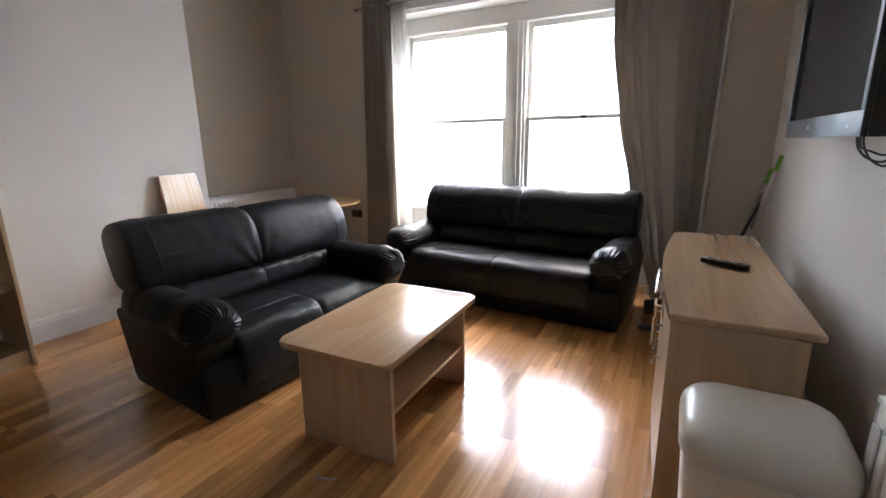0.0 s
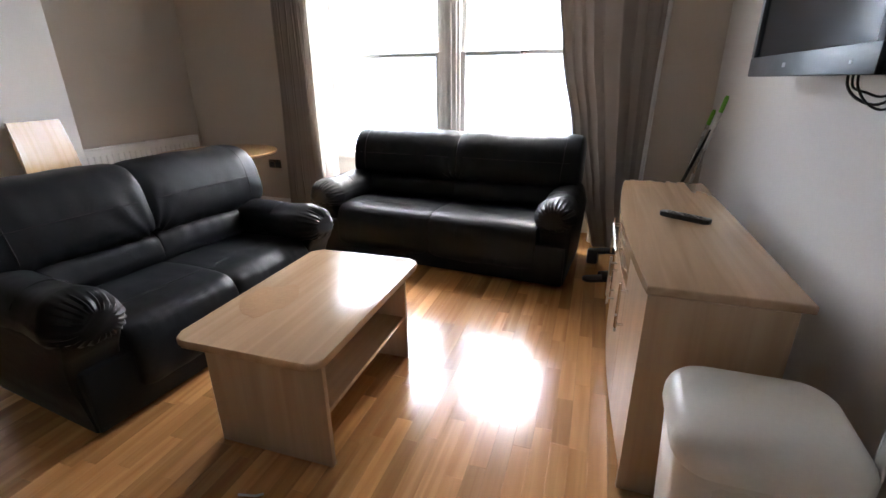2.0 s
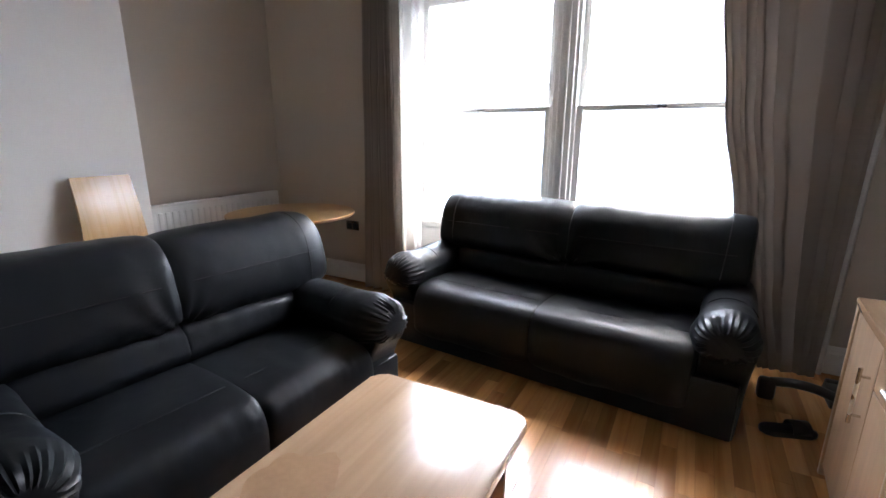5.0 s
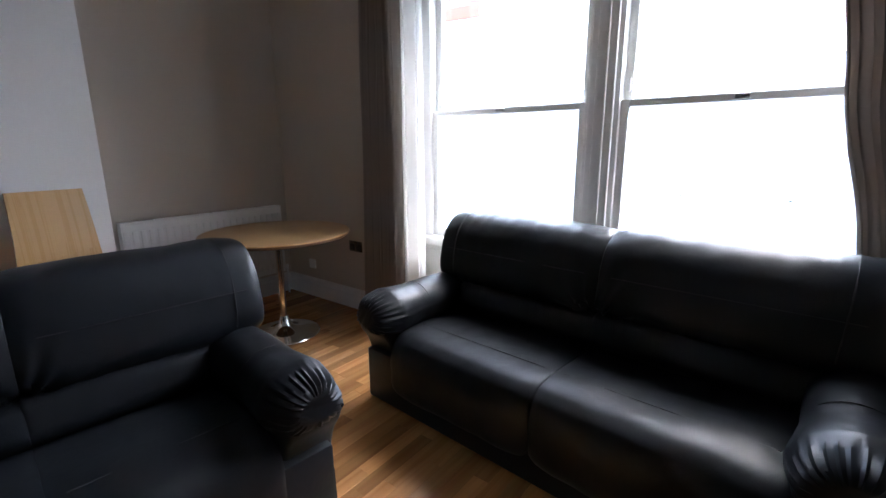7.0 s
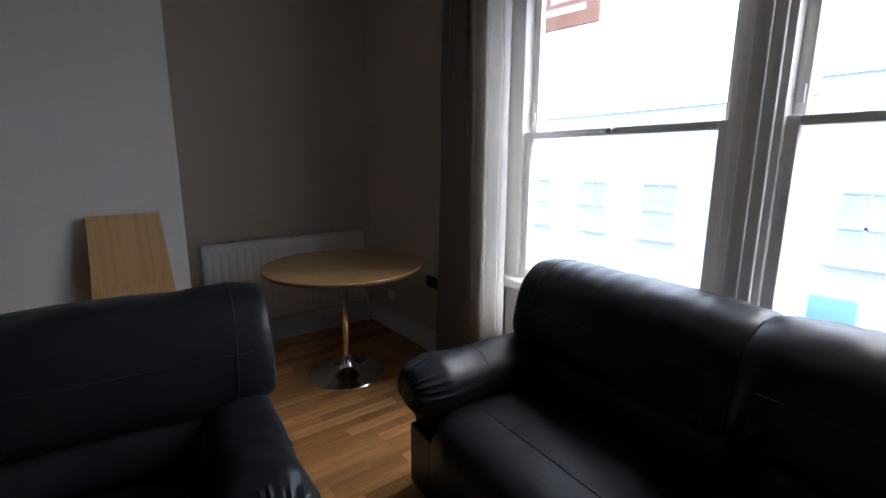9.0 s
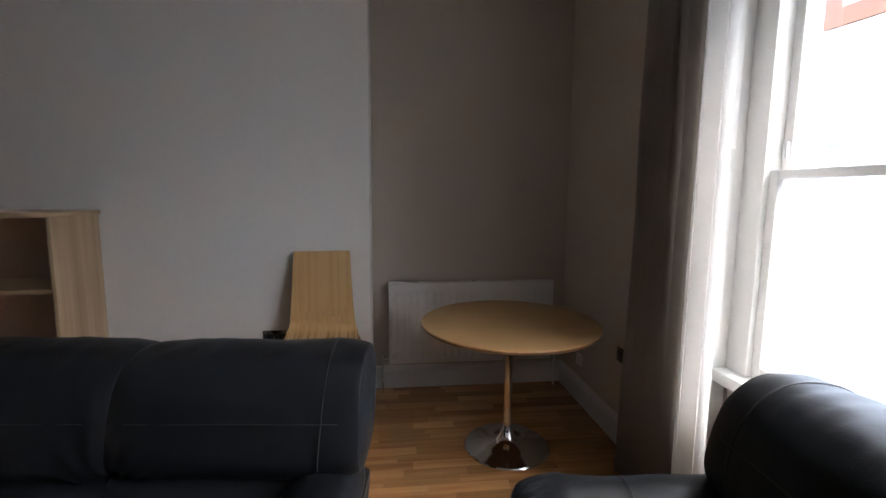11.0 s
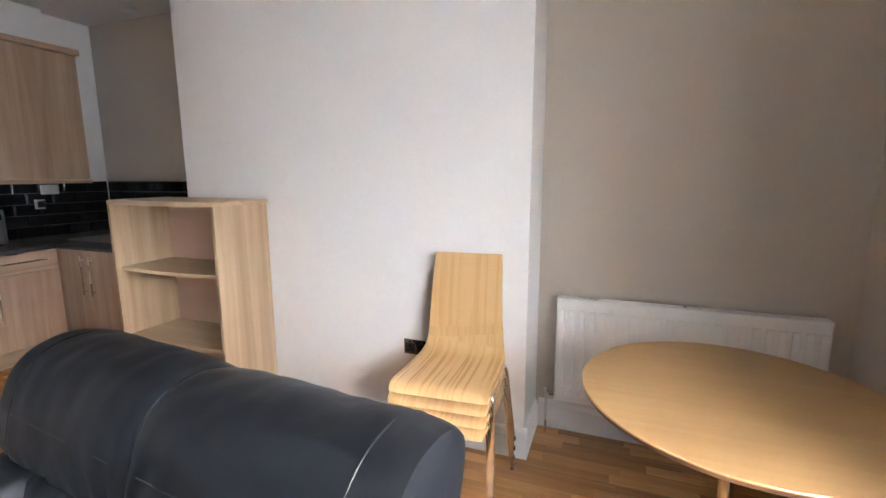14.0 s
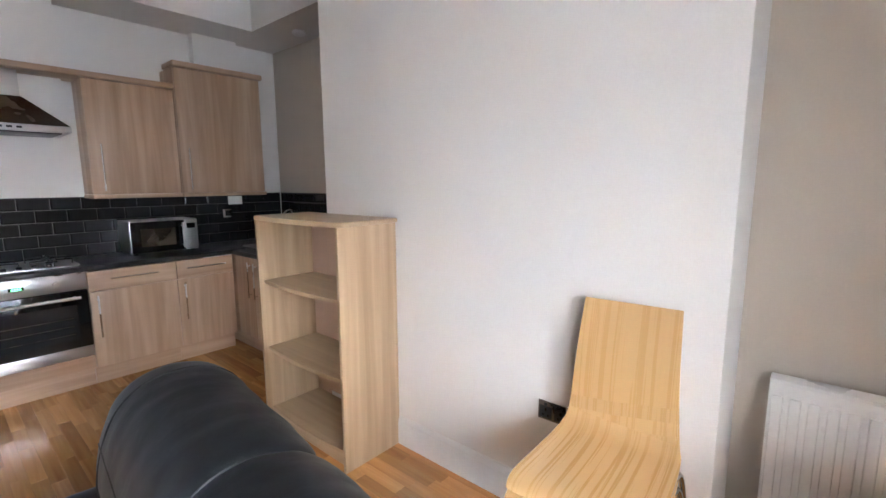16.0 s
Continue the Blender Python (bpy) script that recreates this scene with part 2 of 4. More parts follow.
        rings.append([bm.verts.new(p + rr * (math.cos(a) * side + math.sin(a) * up)) for a in [2 * math.pi * k / n for k in range(n)]])
    for a, b in zip(rings, rings[1:]):
        for k in range(n):
            bm.faces.new((a[k], a[(k + 1) % n], b[(k + 1) % n], b[k]))
    if cap:
        bm.faces.new(rings[0][::-1])
        bm.faces.new(rings[-1])
    return bm


def lathe(bm, prof, cx=0, cy=0, n=48):
    """Turns (radius, z) pairs about an upright axis."""
    rings = [[bm.verts.new((cx + r * math.cos(2 * math.pi * k / n), cy + r * math.sin(2 * math.pi * k / n), z)) for k in range(n)] for r, z in prof]
    for a, b in zip(rings, rings[1:]):
        for k in range(n):
            bm.faces.new((a[k], a[(k + 1) % n], b[(k + 1) % n], b[k]))
    bm.faces.new(rings[0][::-1])
    bm.faces.new(rings[-1])
    return bm


def slab(bm, outline, z0, z1, bevel=0.0, seg=3):
    """An upright prism over a plan outline (counter-clockwise)."""
    lo = [bm.verts.new((x, y, z0)) for x, y in outline]
    hi = [bm.verts.new((x, y, z1)) for x, y in outline]
    top, bot = bm.faces.new(hi), bm.faces.new(lo[::-1])
    n = len(outline)
    for i in range(n):
        bm.faces.new((lo[i], lo[(i + 1) % n], hi[(i + 1) % n], hi[i]))
    if bevel:
        bmesh.ops.bevel(bm, geom=list(top.edges) + list(bot.edges), offset=bevel, segments=seg, profile=0.5, affect="EDGES")
    return bm


def rounded(x0, x1, y0, y1, r, n=6):
    """The outline of a rectangle with round corners."""
    out = []
    for cx, cy, a in ((x1 - r, y0 + r, -90), (x1 - r, y1 - r, 0), (x0 + r, y1 - r, 90), (x0 + r, y0 + r, 180)):
        out += [(cx + r * math.cos(radians(a + 90 * k / n)), cy + r * math.sin(radians(a + 90 * k / n))) for k in range(n + 1)]
    return out


def curve_through(pts, n, closed=True):
    """Catmull-Rom points through 2D or 3D points."""
    pts = [Vector(p) for p in pts]
    m = len(pts)
    spans = m if closed else m - 1
    out = []
    for i in range(n if closed else n + 1):
        s = i * spans / n
        k = min(int(s), spans - 1)
        u = s - k
        if closed:
            p = [pts[(k + j) % m] for j in (-1, 0, 1, 2)]
        else:
            p = [pts[max(0, min(m - 1, k + j))] for j in (-1, 0, 1, 2)]
        out.append(0.5 * (2 * p[1] + (p[2] - p[0]) * u + (2 * p[0] - 5 * p[1] + 4 * p[2] - p[3]) * u * u + (3 * p[1] - p[0] - 3 * p[2] + p[3]) * u ** 3))
    return out


def finish(bm, name, material, smooth=True):
    bmesh.ops.recalc_face_normals(bm, faces=bm.faces)
    me = bpy.data.meshes.new(name)
    bm.to_mesh(me)
    bm.free()
    me.materials.append(material)
    if smooth:
        me.polygons.foreach_set("use_smooth", [True] * len(me.polygons))
        me.set_sharp_from_angle(angle=radians(38))
    return me


def part(name, bm, material, parent, label="", smooth=True):
    ob = new(name, finish(bm, name, material, smooth))
    ob.parent = parent
    if label:
        tagged(ob, label)
    return ob


def thing(name, label, category, m=None, group="", kind=""):
    ob = new(name)
    ob.empty_display_size = 0.1
    if m is not None:
        ob.matrix_world = m
    return tagged(ob, label, category, group, kind)


def single(name, bm, material, label, category, m=None, group="", kind="", smooth=True):
    ob = new(name, finish(bm, name, material, smooth))
    if m is not None:
        ob.matrix_world = m
    return tagged(ob, label, category, group, kind)


def bar_handle(bm, p, q, out, r=0.006, stand=0.028):
    """A straight bar on two posts. out: the unit way off the door."""
    p, q, o = Vector(p), Vector(q), Vector(out)
    d = (q - p).normalized()
    tube(bm, [p + o * stand, q + o * stand], r, 10)
    for a in (p + d * 0.03, q - d * 0.03):
        tube(bm, [a, a + o * stand], r * 0.8, 8)
    return bm


# ---------------------------------------------------------------- structure
XR, XL, XC, XK = 0.93, -3.90, -3.54, -4.52     # right wall, recess, chimney breast, kitchen side wall
YW, YK, CEIL = 4.48, -1.50, 3.30               # window wall, kitchen wall, ceiling
C0, C1 = 0.79, 3.03                            # chimney breast along y
WX0, WX1, WZ0, WZ1 = -2.49, 0.17, 0.66, 2.58   # window opening
single("floor", boxed(XK - 0.2, XR + 0.2, YK - 0.2, YW + 0.5, -0.2, -0.012), M_GAP, "oak strip wooden floor with a satin varnish", "floor", kind="structure")
floor_ob = bpy.data.objects["floor"]
bm = boxed(XK - 0.2, XR + 0.2, YK - 0.2, YW + 0.5, CEIL, CEIL + 0.2)
single("ceiling", bm, M_CEIL, "plain white painted ceiling", "ceiling", kind="structure")
bm = boxed(XK, XR, YK, -0.96, 2.92, CEIL - 0.002)
box(bm, XK, -4.02, -0.96, C0, 2.92, CEIL - 0.002)
single("ceiling_bulkhead", bm, M_CEIL, "boxed-in lowered ceiling edge over the kitchen", "ceiling", kind="structure", smooth=False)
single("wall_east", boxed(XR, XR + 0.2, YK - 0.2, YW + 0.5, -0.01, CEIL), M_LIGHT, "off-white painted wall behind the television", "wall", kind="structure")
bm = boxed(XK, XR, YK - 0.2, YK, -0.01, CEIL)
box(bm, -2.66, -1.2, YK, YK + 0.10, 2.0, 2.92)
box(bm, -4.07, -3.66, YK, YK + 0.10, 2.0, 2.92)
single("wall_south", bm, M_LIGHT, "off-white kitchen wall with boxed pipe piers", "wall", kind="structure", smooth=False)
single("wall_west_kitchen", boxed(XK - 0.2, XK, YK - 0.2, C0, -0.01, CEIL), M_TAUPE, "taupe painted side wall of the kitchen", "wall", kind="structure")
single("chimney_breast", boxed(XK - 0.2, XC, C0, C1, -0.01, CEIL, bevel=0.006), M_LIGHT, "off-white painted chimney breast", "wall", kind="structure")
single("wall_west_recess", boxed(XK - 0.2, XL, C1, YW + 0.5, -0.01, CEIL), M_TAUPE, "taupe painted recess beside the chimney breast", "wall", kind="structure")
bm = boxed(XL, WX0, YW, YW + 0.5, -0.01, CEIL)
box(bm, WX1, XR, YW, YW + 0.5, -0.01, CEIL)
box(bm, WX0, WX1, YW, YW + 0.5, WZ1, CEIL)
box(bm, WX0, WX1, YW + 0.36, YW + 0.5, -0.01, WZ0 - 0.06)
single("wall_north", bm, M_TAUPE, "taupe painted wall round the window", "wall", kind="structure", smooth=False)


def skirting(name, p, q, out, h=0.17):
    """A moulded board from p to q along the foot of a wall; out: the way into the room."""
    p, q, o = Vector((*p, 0)), Vector((*q, 0)), Vector((*out, 0))
    bm = bmesh.new()
    prof = [(0, 0), (0.018, 0), (0.018, h - 0.045), (0.014, h - 0.035), (0.014, h - 0.02), (0.007, h - 0.006), (0, h)]
    ends = [[bm.verts.new(a + o * d + Vector((0, 0, z))) for d, z in prof] for a in (p, q)]
    n = len(prof)
    for i in range(n):
        bm.faces.new((ends[0][i], ends[0][(i + 1) % n], ends[1][(i + 1) % n], ends[1][i]))
    bm.faces.new(ends[0][::-1])
    bm.faces.new(ends[1])
    return single(name, bm, M_SKIRT, "white painted moulded skirting board", "skirting", kind="structure", smooth=False)


skirting("baseboard", (XC, C0), (XC, C1 + 0.018), (1, 0))
skirting("baseboard", (XC, C1), (XL + 0.018, C1), (0, 1))
skirting("baseboard", (XL, C1 + 0.018), (XL, YW - 0.018), (1, 0))
skirting("baseboard", (XL, YW), (WX0 - 0.11, YW), (0, -1))
skirting("baseboard", (WX1 + 0.11, YW), (XR - 0.018, YW), (0, -1))
skirting("baseboard", (XR, YW), (XR, YK), (-1, 0))

# sash window pair with a panelled apron, reveals, mullion and moulded head
window = thing("window_1", "white painted pair of tall sash windows", "window", kind="structure")
YS = 4.72
bm = bmesh.new()
for x0, x1 in ((WX0, WX0 + 0.125), (WX1 - 0.11, WX1)):
    box(bm, x0, x1, YS - 0.02, YS + 0.10, WZ0, WZ1, 0.004)
box(bm, WX0 + 0.125, WX1 - 0.11, YS - 0.02, YS + 0.10, 2.41, WZ1, 0.004)
part("window_frame", bm, M_GLOSSWHITE, window)
bm = boxed(-1.245, -1.055, YS - 0.02, YS + 0.10, WZ0, 2.41, 0.004)
box(bm, -1.22, -1.08, YS - 0.045, YS - 0.02, WZ0, 2.41, 0.008)
box(bm, -1.18, -1.12, YS - 0.065, YS - 0.045, WZ0, 2.41, 0.008)
part("mullion", bm, M_GLOSSWHITE, window, "moulded white mullion between two sashes")
bm = boxed(WX0, WX1, YS - 0.09, YS + 0.14, WZ0 - 0.06, WZ0, 0.01)
part("window_sill", bm, M_GLOSSWHITE, window)
for x0, x1 in ((WX0 + 0.125, -1.245), (-1.055, WX1 - 0.11)):
    for name, z0, z1, y in (("upper_sash", 1.52, 2.41, YS + 0.055), ("lower_sash", WZ0, 1.555, YS + 0.005)):
        bm = bmesh.new()
        w, b0, b1 = 0.044, (0.06 if name == "lower_sash" else 0.038), (0.05 if name == "upper_sash" else 0.038)
        box(bm, x0, x0 + w, y, y + 0.042, z0, z1, 0.005)
        box(bm, x1 - w, x1, y, y + 0.042, z0, z1, 0.005)
        box(bm, x0 + w, x1 - w, y, y + 0.042, z0, z0 + b0, 0.005)
        box(bm, x0 + w, x1 - w, y, y + 0.042, z1 - b1, z1, 0.005)
        sash = part(name, bm, M_GLOSSWHITE, window)
        pane = part("pane", boxed(x0 + w, x1 - w, y + 0.018, y + 0.022, z0 + b0, z1 - b1), M_GLASS, sash, smooth=False)
        pane.visible_shadow = False
        if name == "lower_sash":
            xm = (x0 + x1) / 2
            bm = boxed(xm - 0.03, xm + 0.03, y - 0.02, y + 0.0, z1 - 0.03, z1 - 0.005, 0.004)
            part("sash_catch", bm, M_NICKEL, sash, "satin metal sash catch")
    bm = boxed(x0 + 0.012, x0 + 0.036, YS + 0.040, YS + 0.0555, 1.60, 1.67, 0.005)
    part("sash_stop", bm, M_WHITEPL, window, "small white plastic sash stop")
for side, x0, x1 in ((1, WX0 - 0.002, WX0 + 0.012), (-1, WX1 - 0.012, WX1 + 0.002)):
    bm = boxed(x0, x1, YW, YS - 0.02, 0.0, WZ1, 0.003)
    for z0, z1 in ((0.10, 0.62), (0.72, 1.55), (1.65, 2.50)):
        xa, xb = (x1, x1 + 0.008) if side > 0 else (x0 - 0.008, x0)
        box(bm, xa, xb, YW + 0.05, YS - 0.07, z0, z1, 0.004)
    part("reveal_panel", bm, M_GLOSSWHITE, window)
bm = boxed(WX0, WX1, YW, YS - 0.02, WZ1 - 0.012, WZ1 + 0.002, 0.003)
part("head_lining", bm, M_GLOSSWHITE, window)
bm = boxed(WX0 + 0.012, WX1 - 0.012, YS - 0.005, YS + 0.10, 0.0, WZ0 - 0.06, 0.003)
for x0, x1 in ((WX0 + 0.10, -1.27), (-1.05, WX1 - 0.10)):
    for k, d in ((0, 0.016), (0.03, 0.008)):
        box(bm, x0 + k, x1 - k, YS - 0.005 - d, YS - 0.005, 0.22 + k, 0.55 - k, 0.005)
part("apron_panel", bm, M_GLOSSWHITE, window, "panelled white apron below the sill")
bm = bmesh.new()
for k, d, w in ((0.0, 0.018, 0.10), (0.012, 0.03, 0.045), (0.07, 0.026, 0.018)):
    box(bm, WX0 - w - k, WX0 - k, YW - d, YW - 0.001, 0, WZ1 + k + w, 0.006)
    box(bm, WX1 + k, WX1 + w + k, YW - d, YW - 0.001, 0, WZ1 + k + w, 0.006)
    box(bm, WX0 - k, WX1 + k, YW - d, YW - 0.001, WZ1 + k, WZ1 + k + w, 0.006)
part("architrave", bm, M_GLOSSWHITE, window, "moulded white architrave")


# ---------------------------------------------------------------- living room things
def cushion(bm, profile, x0, x1, nx=26, npf=44, power=2.6, inset=0.35, amp=0.006, seed=0.0, folds=None, swap=False):
    """A stuffed form: a closed (y, z) profile carried along x, drawn in towards its middle at both ends."""
    prof = curve_through([(*p, 0) for p in profile], npf)
    c = sum(prof, Vector((0, 0, 0))) / npf
    rings = []
    for i in range(nx + 1):
        u = -1 + 2 * i / nx
        u = math.copysign(abs(u) ** 0.75, u)
        k = (1 - abs(u) ** (power * 2)) ** (1 / power) if abs(u) < 1 else 0.0
        s = 1 - inset * (1 - k)
        ring = []
        for j, p in enumerate(prof):
            q = c + (p - c) * s
            x = (x0 + x1) / 2 + (x1 - x0) / 2 * u
            d = (p - c).normalized()
            a = amp * noise.noise(Vector((x * 4 + seed, q.x * 4, q.y * 4))) + amp * 0.5 * noise.noise(Vector((x * 13, q.x * 13 + seed, q.y * 13)))
            if folds:
                a += folds(x, q.x, q.y)
            q = q + d * a
            ring.append(bm.verts.new((q.x, x, q.y) if swap else (x, q.x, q.y)))
        rings.append(ring)
    for a, b in zip(rings, rings[1:]):
        for j in range(npf):
            bm.faces.new((a[j], a[(j + 1) % npf], b[(j + 1) % npf], b[j]))
    bm.faces.new(rings[0][::-1])
    bm.faces.new(rings[-1])
    return bm


def make_sofa(width, m, label, crease=0.0, ends=(0.165, 0.165)):
    """A padded two-seat sofa; its front is at y = 0 and faces -y, its middle at x = 0."""
    sofa = thing("sofa", label, "sofa", m, "leather sofas in the lounge")
    W, A = width / 2, 0.245
    inner = W - A
    bm = boxed(-W + 0.045, W - 0.045, 0.022, 0.80, 0.022, 0.30, 0.015)
    part("base", bm, M_LEATHER, sofa)
    for x in (-W + 0.13, W - 0.13):
        for y in (0.12, 0.74):
            part("foot", boxed(x - 0.03, x + 0.03, y - 0.03, y + 0.03, 0, 0.024, 0.004), M_BLACK, sofa)
    # leaning back panel
    prof = [(0.70, 0.05), (0.82, 0.05), (0.90, 0.45), (0.955, 0.76), (0.93, 0.81), (0.86, 0.79), (0.76, 0.45)]
    bm = cushion(bmesh.new(), prof, -W + 0.11, W - 0.11, 30, 40, 5, 0.12, 0.003)
    part("back_panel", bm, M_LEATHER, sofa)
    # seats, with a front apron that rolls down to the base
    for k, (x0, x1) in enumerate(((-inner - 0.02, 0.008), (-0.008, inner + 0.02))):
        prof = [(0.015, 0.12), (0.0, 0.24), (0.005, 0.33), (0.04, 0.395), (0.13, 0.425), (0.35, 0.425), (0.62, 0.40), (0.72, 0.36), (0.70, 0.22), (0.40, 0.15), (0.12, 0.06)]

        def seat_folds(x, y, z, xm=(x0 + x1) / 2):
            near = max(0, 1 - abs(y - 0.03) / 0.06)
            return 0.003 * near * noise.noise(Vector((x * 30, y * 10, z * 4))) if z > 0.33 else 0.0
        seat = part("seat_cushion", cushion(bmesh.new(), prof, x0, x1, 52, 56, 4.0, 0.17, 0.006, 3.1 * k + crease, seat_folds), M_LEATHER, sofa)
        bm = tube(bmesh.new(), [(x0 + 0.05 + (x1 - x0 - 0.1) * i / 12, 0.21, 0.4285) for i in range(13)], 0.0022, 6)
        part("seam", bm, M_SEAM, seat)
        # back pillow above a narrow lumbar roll
        prof = [(0.545, 0.61), (0.555, 0.72), (0.60, 0.84), (0.68, 0.915), (0.79, 0.935), (0.90, 0.905), (0.965, 0.83), (0.93, 0.70), (0.86, 0.56), (0.70, 0.535), (0.60, 0.545)]
        out_x0, out_x1 = (x0 - ends[0], x1) if k == 0 else (x0, x1 + ends[1])

        def back_folds(x, y, z, k=k):
            r = 0.0
            d = abs(x)
            if crease:
                # fan of creases from the foot of the middle seam
                ang = math.atan2(z - 0.52, max(d, 0.02))
                rad = math.hypot(d, z - 0.52)
                r += 0.016 * crease * max(0, 1 - rad / 0.36) * math.sin(ang * 15 + 2 * noise.noise(Vector((x * 6, z * 6, k))))
            top = max(0, (z - 0.84) / 0.1)
            r += 0.005 * crease ** 2 * min(1.2, top) * noise.noise(Vector((x * 24, z * 4, 2.0 + k)))
            r += 0.006 * max(0, 1 - abs(z - 0.58) / 0.06) * noise.noise(Vector((x * 22, z * 8, 4.0 + k)))
            return r
        back = part("back_cushion", cushion(bmesh.new(), prof, out_x0, out_x1, 64, 56, 3.4, 0.19, 0.007, 7.7 * k + 1.0 + crease, back_folds), M_LEATHER, sofa)
        pts = []
        for i in range(15):
            xx = out_x0 + 0.07 + (out_x1 - out_x0 - 0.14) * i / 14
            pts.append((xx, 0.561, 0.75))
        part("seam", tube(bmesh.new(), pts, 0.0020, 6), M_SEAM, back)
        # upright seam that sets off the rounded outer end
        smooth_prof = curve_through([(*p, 0) for p in prof], 60)
        mid = sum(smooth_prof, Vector((0, 0, 0))) / 60
        xs = out_x0 + 0.135 if k == 0 else out_x1 - 0.135
        uu = abs((2 * xs - out_x0 - out_x1) / (out_x1 - out_x0))
        ks_ = 1 - 0.19 * (1 - (1 - uu ** 6.8) ** (1 / 3.4))
        pts = [mid + (p - mid) * ks_ for p in smooth_prof]
        pts = [p + (p - mid).normalized() * (back_folds(xs, p.x, p.y) + 0.0015) for p in pts]
        part("seam", tube(bmesh.new(), [(xs + (0.02 if k else -0.02) * math.sin((p.y - 0.55) * 4), p.x, p.y) for p in pts[:46]], 0.0028, 6), M_SEAM, back)
        prof = [(0.53, 0.44), (0.535, 0.50), (0.56, 0.555), (0.63, 0.575), (0.74, 0.56), (0.76, 0.45), (0.70, 0.38), (0.58, 0.39)]

        def lumbar_folds(x, y, z, k=k):
            return 0.007 * noise.noise(Vector((x * 18, z * 5, 9.0 + k))) * max(0, 1 - abs(z - 0.56) / 0.08)
        part("lumbar_cushion", cushion(bmesh.new(), prof, x0, x1, 44, 36, 4.5, 0.12, 0.007, 5.0 * k, lumbar_folds), M_LEATHER, sofa)
    # arms: a stuffed pad, gathered at its front, over a waisted panel
    for s in (-1, 1):
        def X(v, s=s):
            return s * (W - A + v)
        prof = [(X(0.02), 0.42), (X(-0.005), 0.50), (X(0.03), 0.565), (X(0.12), 0.60), (X(0.20), 0.58), (X(0.235), 0.50), (X(0.225), 0.43), (X(0.12), 0.40)]

        def arm_folds(y, x, z):
            near = max(0, 1 - (y + 0.03) / 0.15)
            ang = math.atan2(z - 0.49, x - s * (W - A + 0.12))
            g = 0.0075 * near ** 1.2 * math.sin(ang * 26 + 3 * noise.noise(Vector((x * 8, z * 8, s))))
            slope = -0.012 * max(0, 0.4 - y) / 0.4
            bulge = 0.022 * max(0, 1 - abs(y - 0.10) / 0.16)
            return g + bulge + slope * (1 if z > 0.5 else 0.3)
        arm = part("arm_pad", cushion(bmesh.new(), prof, -0.035, 0.80, 44, 72, 2.6, 0.42, 0.006, 2.0 * s, arm_folds, swap=True), M_LEATHER, sofa)
        pts = []
        for i in range(13):
            a = radians(20 + 140 * i / 12)
            pts.append((X(0.12) + 0.118 * math.cos(a), 0.30, 0.497 + 0.105 * math.sin(a)))
        part("seam", tube(bmesh.new(), pts, 0.002, 6), M_SEAM, arm)
        # waisted front edge of the side panel
        bm = bmesh.new()
        front = curve_through([(0.030, 0.03, 0), (0.055, 0.16, 0), (0.065, 0.26, 0), (0.045, 0.34, 0), (0.01, 0.40, 0), (0.0, 0.46, 0)], 14, closed=False)
        loops = []
        for p in front:
            wz = 0.035 * (p.y / 0.46)
            loops.append([bm.verts.new(v) for v in ((X(0.03), p.x, p.y), (X(0.203 + wz), p.x, p.y), (X(0.203 + wz), 0.77 + 0.06 * p.y, p.y), (X(0.03), 0.77 + 0.06 * p.y, p.y))])
        for a, b in zip(loops, loops[1:]):
            for j in range(4):
                bm.faces.new((a[j], a[(j + 1) % 4], b[(j + 1) % 4], b[j]))
        bm.faces.new(loops[0][::-1])
        bm.faces.new(loops[-1])
        bmesh.ops.bevel(bm, geom=[e for e in bm.edges if abs(e.verts[0].co.z - e.verts[1].co.z) > 0.001], offset=0.02, segments=3, profile=0.5, affect="EDGES")
        part("arm_panel", bm, M_LEATHER, sofa)
    return sofa


make_sofa(2.03, pose(-0.94, 3.475, 0, 0, 0, -4.7), "black leather sofa under the window, creased back cushions", crease=1.0)
make_sofa(1.55, pose(-1.475, 2.235, 0, 0, 0, 84), "black leather two-seat sofa beside the coffee table", crease=0.5, ends=(0.18, 0.225))

# coffee table
table = thing("coffee_table", "pale oak laminate coffee table with a dried spill stain", "coffee table", pose(-0.885, 2.04, 0, 0, 0, 1))
part("tabletop", slab(bmesh.new(), rounded(-0.288, 0.288, -0.455, 0.455, 0.045), 0.472, 0.502, 0.010), M_OAK_Y, table)
for y in (-0.36, 0.362):
    part("end_panel", boxed(-0.245, 0.245, y - 0.011, y + 0.011, 0, 0.472, 0.003), M_OAK_Z, table)
part("shelf", boxed(-0.235, 0.235, -0.349, 0.351, 0.215, 0.235, 0.003), M_OAK_Y, table)
part("rail", boxed(-0.009, 0.009, -0.349, 0.351, 0.235, 0.472, 0.002), M_OAK_Y, table)
bm = bmesh.new()
ring = []
for k in range(40):
    a = 2 * math.pi * k / 40
    r = 0.115 * (1 + 0.35 * noise.noise(Vector((math.cos(a) * 1.3, math.sin(a) * 1.3, 3))) + 0.14 * noise.noise(Vector((math.cos(a) * 4, math.sin(a) * 4, 8))))
    ring.append((-0.15 + r * math.cos(a), -0.10 + 1.15 * r * math.sin(a)))
slab(bm, ring, 0.5021, 0.5026)
part("stain", bm, M_STAIN, table, "faint brown dried spill")

# sideboard against the television wall
sb = thing("sideboard", "pale oak laminate sideboard with bowed top and bar handles", "sideboard", pose(0.332, 1.90, 0))
L = 1.535
bow = [(0.0 - 0.045 * math.sin(math.pi * i / 16) ** 1.0, L * (1 - i / 16)) for i in range(17)]
outline = [(0.41, 0.0), (0.41, L)] + bow
